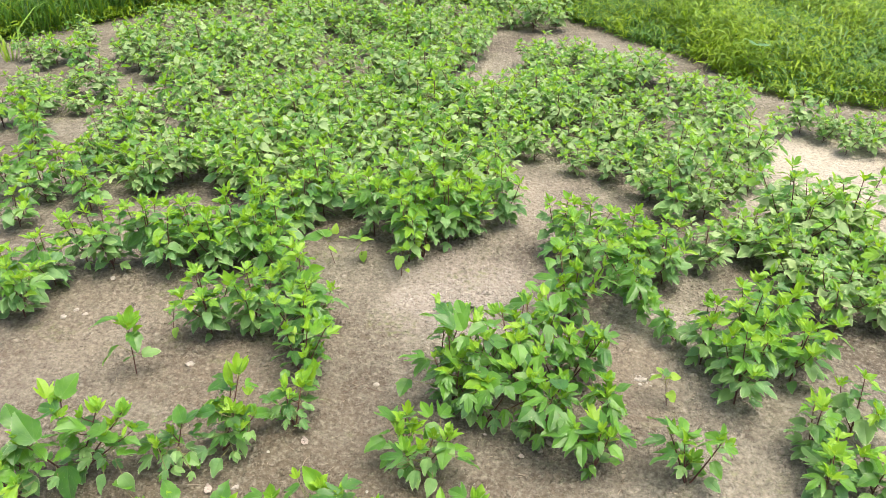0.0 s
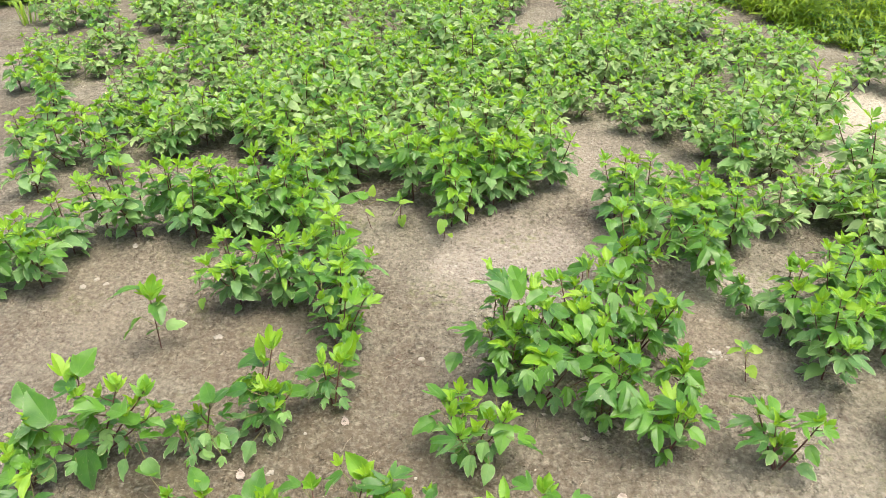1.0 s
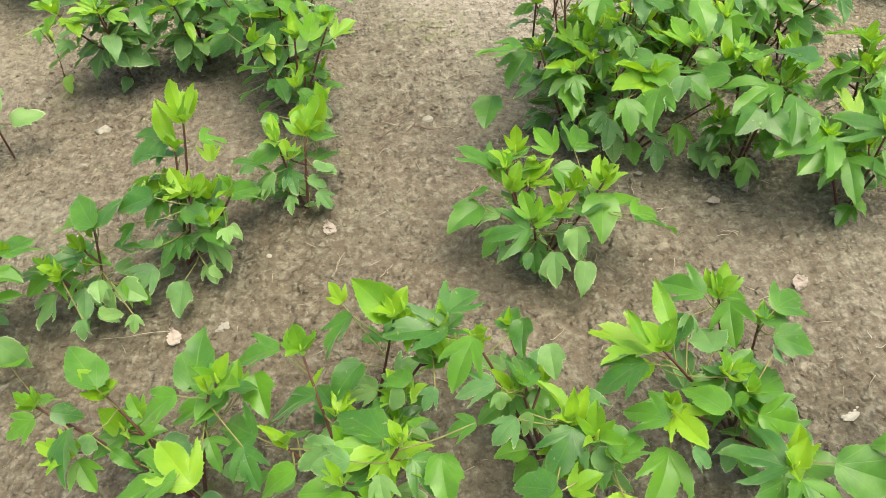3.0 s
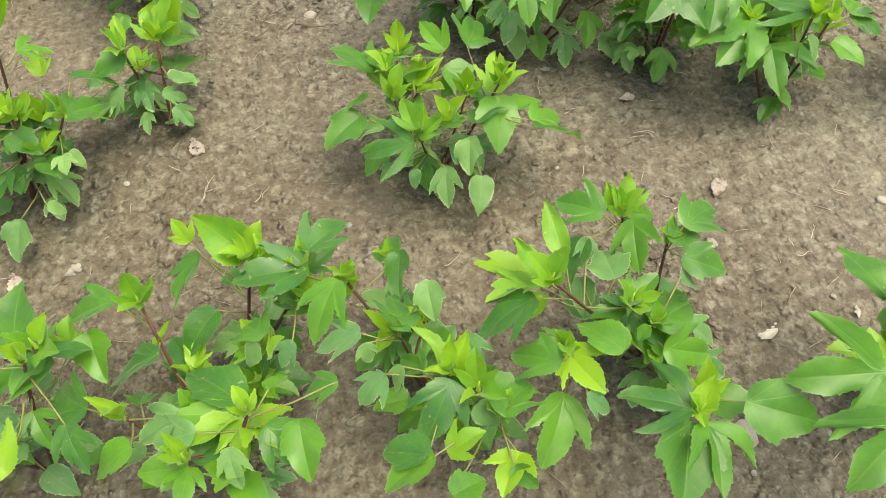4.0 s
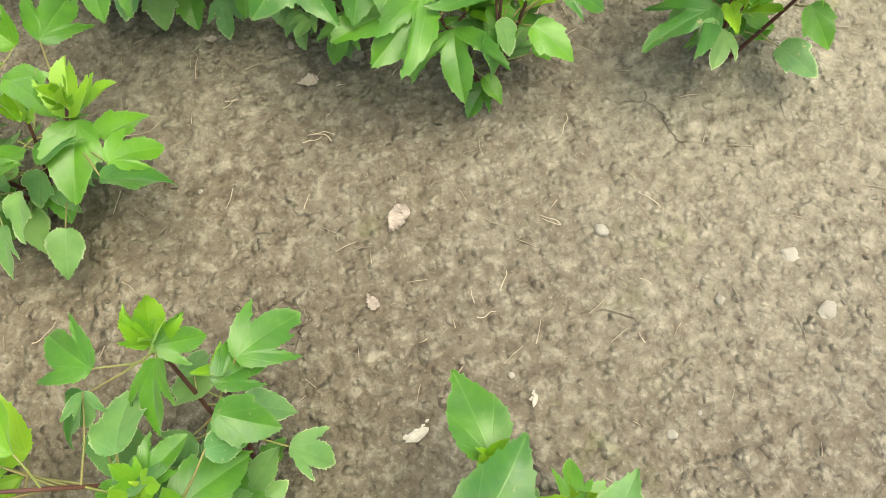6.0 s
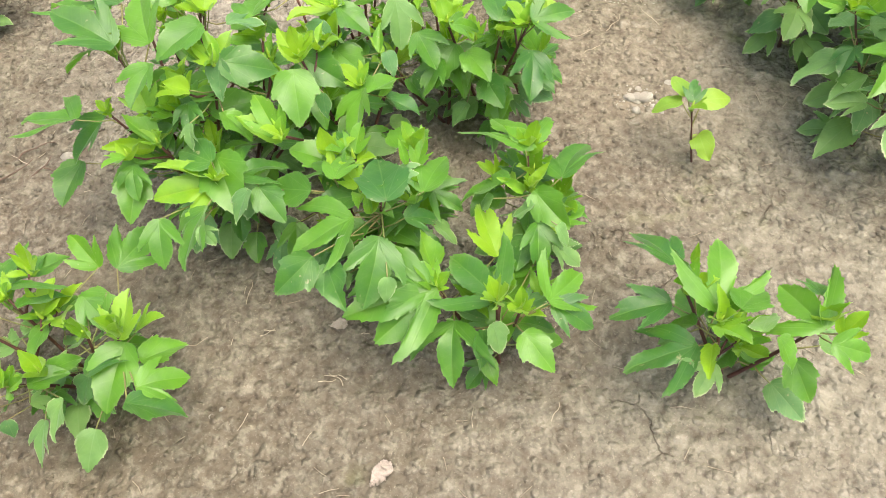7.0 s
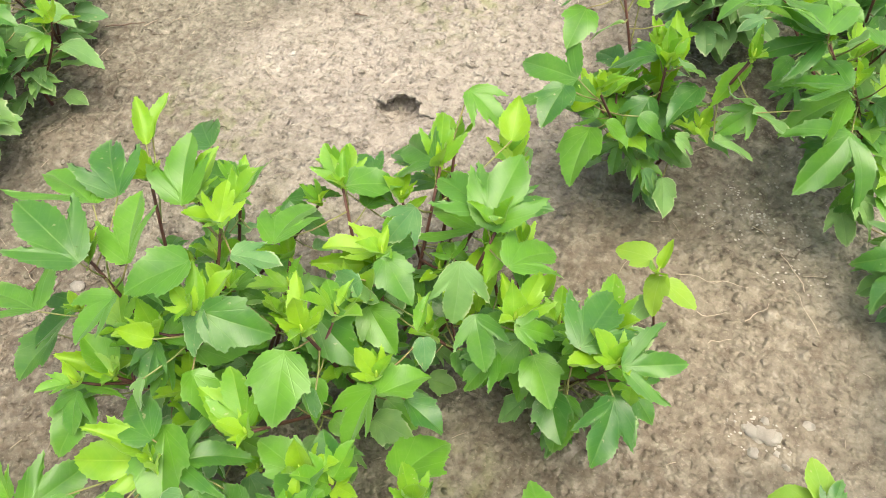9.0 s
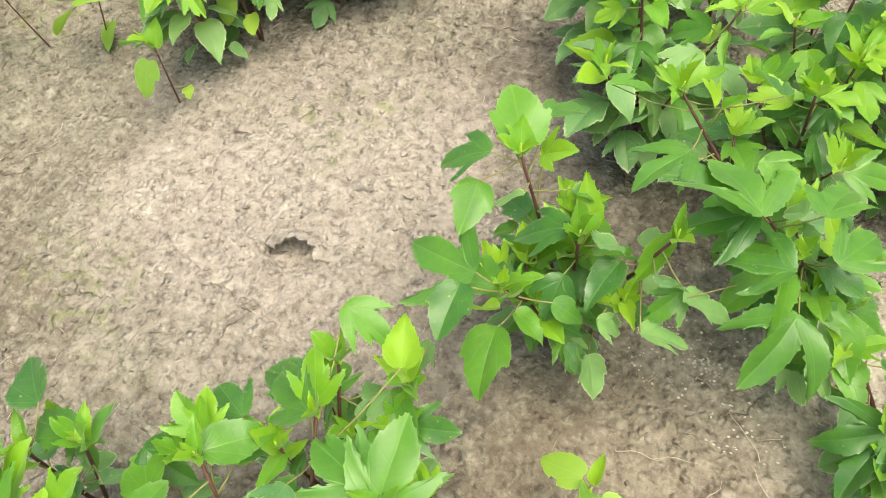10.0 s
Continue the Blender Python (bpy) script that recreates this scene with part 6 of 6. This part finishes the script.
def dead_leaf(x, y, size, turn):
    v, f, u, _ = leaf_blade("ovate", int(size * 1e5) + int(turn), True, 0.35, -0.25)
    rng = random.Random(int(turn))
    v = [(a * 0.75 + rng.uniform(-0.03, 0.03), b * 0.8 + rng.uniform(-0.03, 0.03), c * 0.35 + rng.uniform(-0.07, 0.07)) for a, b, c in v]
    ob = tagged(new("dead_leaf", mesh_of("dead_leaf", v, f, [DEADLEAF], None, u)), "curled brown withered leaf lying on the soil", "dead leaf", "dead leaves on the soil")
    ob.matrix_basis = pose(x, y, ground_height(x, y) + 0.006, 0, 0, turn) @ Matrix.Translation((0, -size * 0.4, 0)) @ Matrix.Diagonal((size, size, size, 1))


def straw(x, y, size, turn, mat=STRAW, name="straw", label="dry pale bit of straw lying on the soil", r=0.0008):
    rng = random.Random(int(size * 1e5) + int(turn) * 7)
    pts = [Vector((size * (t - 0.5), rng.uniform(-0.12, 0.12) * size, rng.uniform(0, 0.10) * size)) for t in (0, 0.15, 0.3, 0.48, 0.65, 0.82, 1.0)]
    pts = [pts[0]] + [(a + b * 2 + c) / 4 for a, b, c in zip(pts, pts[1:], pts[2:])] + [pts[-1]]
    verts, faces = [], []
    tube(verts, faces, pts, r * 0.85, r * 0.4, 5)
    ob = tagged(new(name, mesh_of(name, verts, faces, [mat])), label, name, name + " bits on the soil")
    ob.matrix_basis = pose(x, y, ground_height(x, y) + 0.005, 0, 0, turn)


def twig(x, y, size, turn):
    straw(x, y, size, turn, TWIG, "twig", "dark curved dead twig lying on the soil", 0.0019)


pebble(0.115, 1.479, 0.0087)
pebble(0.506, 1.348, 0.0174)
pebble(0.597, 1.253, 0.0139)
pebble(0.513, 1.14, 0.0121)
pebble(0.383, 1.224, 0.0076)
pebble(0.391, 1.17, 0.0075)
pebble(0.544, 1.154, 0.0067)
pebble(0.679, 1.282, 0.0219)
pebble(0.694, 1.221, 0.0218)
pebble(0.217, 1.081, 0.039)
pebble(-0.528, 1.44, 0.0173)
pebble(-0.171, 1.441, 0.0129)
pebble(0.304, 1.068, 0.0091)
pebble(0.211, 1.04, 0.0087)
pebble(0.103, 1.471, 0.0074)
pebble(-0.464, 1.571, 0.0115)
pebble(-0.52, 1.446, 0.019)
pebble(-0.802, 1.944, 0.0353)
pebble(-0.276, 1.515, 0.0104)
pebble(-1.243, 2.423, 0.0273)
pebble(-1.321, 2.176, 0.0295)
pebble(-1.296, 2.219, 0.026)
pebble(-1.252, 2.195, 0.0219)
pebble(-0.801, 1.941, 0.0282)
pebble(-0.116, 2.348, 0.0158)
pebble(0.145, 2.47, 0.0137)
pebble(-0.191, 1.873, 0.0235)
pebble(0.062, 2.05, 0.0101)
pebble(0.633, 1.935, 0.0192)
pebble(0.651, 1.934, 0.0251)
pebble(0.644, 1.95, 0.0134)
pebble(0.637, 1.912, 0.0146)
pebble(0.661, 1.918, 0.0118)
pebble(0.642, 1.935, 0.0224)
pebble(0.628, 1.937, 0.0171)
pebble(0.657, 1.933, 0.0198)
pebble(0.686, 1.956, 0.0175)
pebble(0.67, 1.907, 0.0118)
pebble(0.637, 1.911, 0.013)
shard(0.286, 1.187, 0.0321, 20)
shard(0.398, 1.195, 0.0162, 60)
dead_leaf(0.311, 1.403, 0.0358, 160)
dead_leaf(0.297, 1.614, 0.0393, 30)
dead_leaf(0.143, 1.666, 0.0179, 80)
dead_leaf(0.231, 1.639, 0.0147, 10)
dead_leaf(0.268, 1.321, 0.0223, 20)
dead_leaf(-0.37, 1.619, 0.0397, 20)
dead_leaf(0.305, 1.401, 0.0329, 150)
dead_leaf(-0.593, 1.432, 0.0401, 20)
dead_leaf(0.305, 1.399, 0.0303, 150)
dead_leaf(0.419, 1.864, 0.0283, 70)
dead_leaf(0.243, 1.587, 0.0281, 100)
dead_leaf(0.326, 1.642, 0.0308, 30)
straw(0.249, 1.519, 0.0247, 170)
straw(0.157, 1.576, 0.0195, 20)
straw(0.127, 1.631, 0.0311, 80)
straw(0.459, 1.366, 0.0196, 150)
straw(0.503, 1.473, 0.0246, 60)
straw(0.563, 1.368, 0.0262, 130)
straw(0.364, 1.305, 0.0133, 90)
straw(0.373, 1.285, 0.0187, 10)
straw(0.512, 1.232, 0.0112, 100)
straw(0.252, 1.59, 0.0194, 50)
straw(0.278, 1.575, 0.0102, 0)
straw(0.532, 1.285, 0.0126, 140)
straw(-0.047, 1.357, 0.0287, 35)
straw(0.397, 1.316, 0.0223, 50)
straw(0.221, 1.443, 0.0178, 60)
straw(-0.285, 1.51, 0.0182, 60)
straw(-0.359, 1.531, 0.047, 70)
straw(-0.366, 1.618, 0.0248, 10)
straw(-0.486, 1.524, 0.021, 170)
straw(0.459, 1.369, 0.0235, 150)
straw(0.237, 1.514, 0.0218, 0)
straw(-0.479, 1.483, 0.0158, 30)
straw(-0.399, 1.583, 0.0212, 140)
straw(-0.644, 1.442, 0.1157, 178)
straw(-0.354, 1.54, 0.0406, 70)
straw(-0.276, 1.517, 0.0191, 60)
straw(0.041, 1.558, 0.0893, 2)
straw(0.246, 1.516, 0.0273, 150)
straw(0.159, 1.579, 0.0158, 0)
straw(-0.262, 1.867, 0.0381, 150)
straw(0.585, 2.106, 0.0455, 10)
straw(0.585, 2.029, 0.0261, 20)
straw(0.508, 1.618, 0.0319, 60)
straw(0.55, 2.103, 0.0532, 0)
straw(0.571, 2.061, 0.0327, 20)
straw(0.67, 2.093, 0.0606, 120)
straw(0.651, 2.149, 0.0621, 130)
straw(0.621, 2.076, 0.0397, 50)
straw(-0.137, 1.804, 0.015, 0)
twig(-0.263, 1.845, 0.0623, 35)
twig(-0.191, 1.841, 0.0517, -20)
twig(-0.221, 1.852, 0.0416, 60)
twig(-0.243, 1.888, 0.0571, 30)
twig(0.091, 2.308, 0.0422, 20)
twig(-0.423, 2.34, 0.0634, 20)
twig(-0.045, 2.462, 0.0232, 0)


def rubble(x, y, count, reach, seed):
    """A strew of pale crumbled clay bits."""
    rng = random.Random(seed)
    verts, faces = [], []
    for _ in range(count):
        a, r = rng.uniform(0, 6.283), reach * rng.random() ** 0.8
        px, py = math.cos(a) * r * 1.4, math.sin(a) * r
        s = rng.uniform(0.0016, 0.0050)
        v, f = lump(rng, 3, 5, 0.6)
        o = len(verts)
        z = ground_height(x + px, y + py) - ground_height(x, y) + micro(x + px, y + py)
        verts += [(p * s + px, q * s + py, w * s + z) for p, q, w in v]
        faces += [tuple(o + k for k in face) for face in f]
    ob = tagged(new("clay_rubble", mesh_of("clay_rubble", verts, faces, [PEBBLE], smooth=False)), "whitish crumbled clay bits strewn on the soil", "rubble", kind="stuff")
    ob.location = (x, y, ground_height(x, y))


rubble(0.600, 2.225, 150, 0.055, 81)
rubble(0.650, 2.150, 40, 0.035, 82)
rubble(0.642, 1.938, 60, 0.028, 83)
rubble(0.690, 2.300, 110, 0.060, 84)


def crust_plate(x, y):
    """A lifted plate of dried crust, its inner edge standing open over a hollow."""
    rng = random.Random(12)
    verts, faces = [], []
    n = 15
    for i in range(n):
        a = radians(5 + 150 * i / (n - 1))
        arch = math.sin(math.pi * i / (n - 1))
        ri, ro = 0.030 * rng.uniform(0.85, 1.2), 0.060 * rng.uniform(0.9, 1.1)
        for r, z in ((ri, 0.004 + 0.013 * arch), (0.5 * (ri + ro), 0.003 + 0.007 * arch), (ro, -0.004)):
            px, py = math.cos(a) * r, math.sin(a) * r * 0.8
            verts += [(px, py, z + rng.uniform(-0.001, 0.001)), (px, py, z - 0.004)]
    for i in range(n - 1):
        k = 6 * i
        faces += [(k, k + 2, k + 8, k + 6), (k + 2, k + 4, k + 10, k + 8), (k + 1, k + 7, k + 9, k + 3), (k + 3, k + 9, k + 11, k + 5), (k, k + 6, k + 7, k + 1)]
    ob = tagged(new("soil_crust", mesh_of("soil_crust", verts, faces, [SOIL], smooth=False)), "lifted plate of pale dry crust over a hollow", "soil crust")
    ob.location = (x, y, ground_height(x, y + 0.06) + 0.002)


crust_plate(0.098, 2.272)


# one broad leaf standing out of the weeds, and a tuft of yellowish grass
broad = tagged(new("weed_leaf", LEAVES["old"][0]), "single broad pale leaf rising above the weeds", "leaf")
broad.matrix_basis = leaf_pose((1.86, 4.86, 0.26), 65, 5, 12, 0.16)
tagged(new("grass_tuft", blades([(-3.0 + 0.1 * random.Random(k).random(), 4.95 + 0.1 * random.Random(k + 50).random()) for k in range(14)], 61, 0.42, 0.008, LEAF_YELLOW, LEAF_YOUNG)), "tuft of tall yellowish grass blades at the edge", "grass")


# crumbs of soil, strewn over the ground
def crumbs(count, seed, lo, hi, area):
    rng = random.Random(seed)
    shapes = [lump(random.Random(seed + k), 3, 5, 0.5) for k in range(8)]
    x0, x1, y0, y1 = area
    verts, faces = [], []
    while count > 0:
        x, y = rng.uniform(x0, x1), rng.uniform(y0, y1)
        if noise.noise((x * 2.6, y * 2.6, 9.0)) - 0.8 * math.exp(-((x - 0.55) / 0.4) ** 2 - ((y - 1.5) / 0.45) ** 2) < rng.uniform(-0.5, 0.45):
            continue
        count -= 1
        s = lo + (hi - lo) * rng.random() ** 3.2
        v, f = rng.choice(shapes)
        a = rng.uniform(0, 6.28)
        ca, sa, z = math.cos(a) * s, math.sin(a) * s, ground_height(x, y) + micro(x, y) - s * 0.04
        o = len(verts)
        verts += [(x + p * ca - q * sa, y + p * sa + q * ca, z + w * s) for p, q, w in v]
        faces += [tuple(o + i for i in k) for k in f]
    return mesh_of("crumbs", verts, faces, [SOIL], smooth=False)


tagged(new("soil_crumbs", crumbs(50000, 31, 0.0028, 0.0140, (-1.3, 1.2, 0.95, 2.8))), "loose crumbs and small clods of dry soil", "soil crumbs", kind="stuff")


def chaff(count, seed, area):
    rng = random.Random(seed)
    x0, x1, y0, y1 = area
    verts, faces = [], []
    for _ in range(count):
        x, y = rng.uniform(x0, x1), rng.uniform(y0, y1)
        a, n = rng.uniform(0, 6.28), rng.uniform(0.004, 0.014)
        z = ground_height(x, y) + micro(x, y) + 0.0015
        d = Vector((math.cos(a) * n, math.sin(a) * n, rng.uniform(-0.1, 0.2) * n))
        p = Vector((x, y, z))
        tube(verts, faces, [p - d, p + Vector((rng.uniform(-1, 1), rng.uniform(-1, 1), 0.6)) * n * 0.15, p + d], 0.0007, 0.0004, 3)
    return mesh_of("chaff", verts, faces, [STRAW])


tagged(new("chaff", chaff(800, 41, (-1.3, 1.2, 0.95, 2.9))), "thin scattered bits of dry chaff and rootlets", "chaff", kind="stuff")
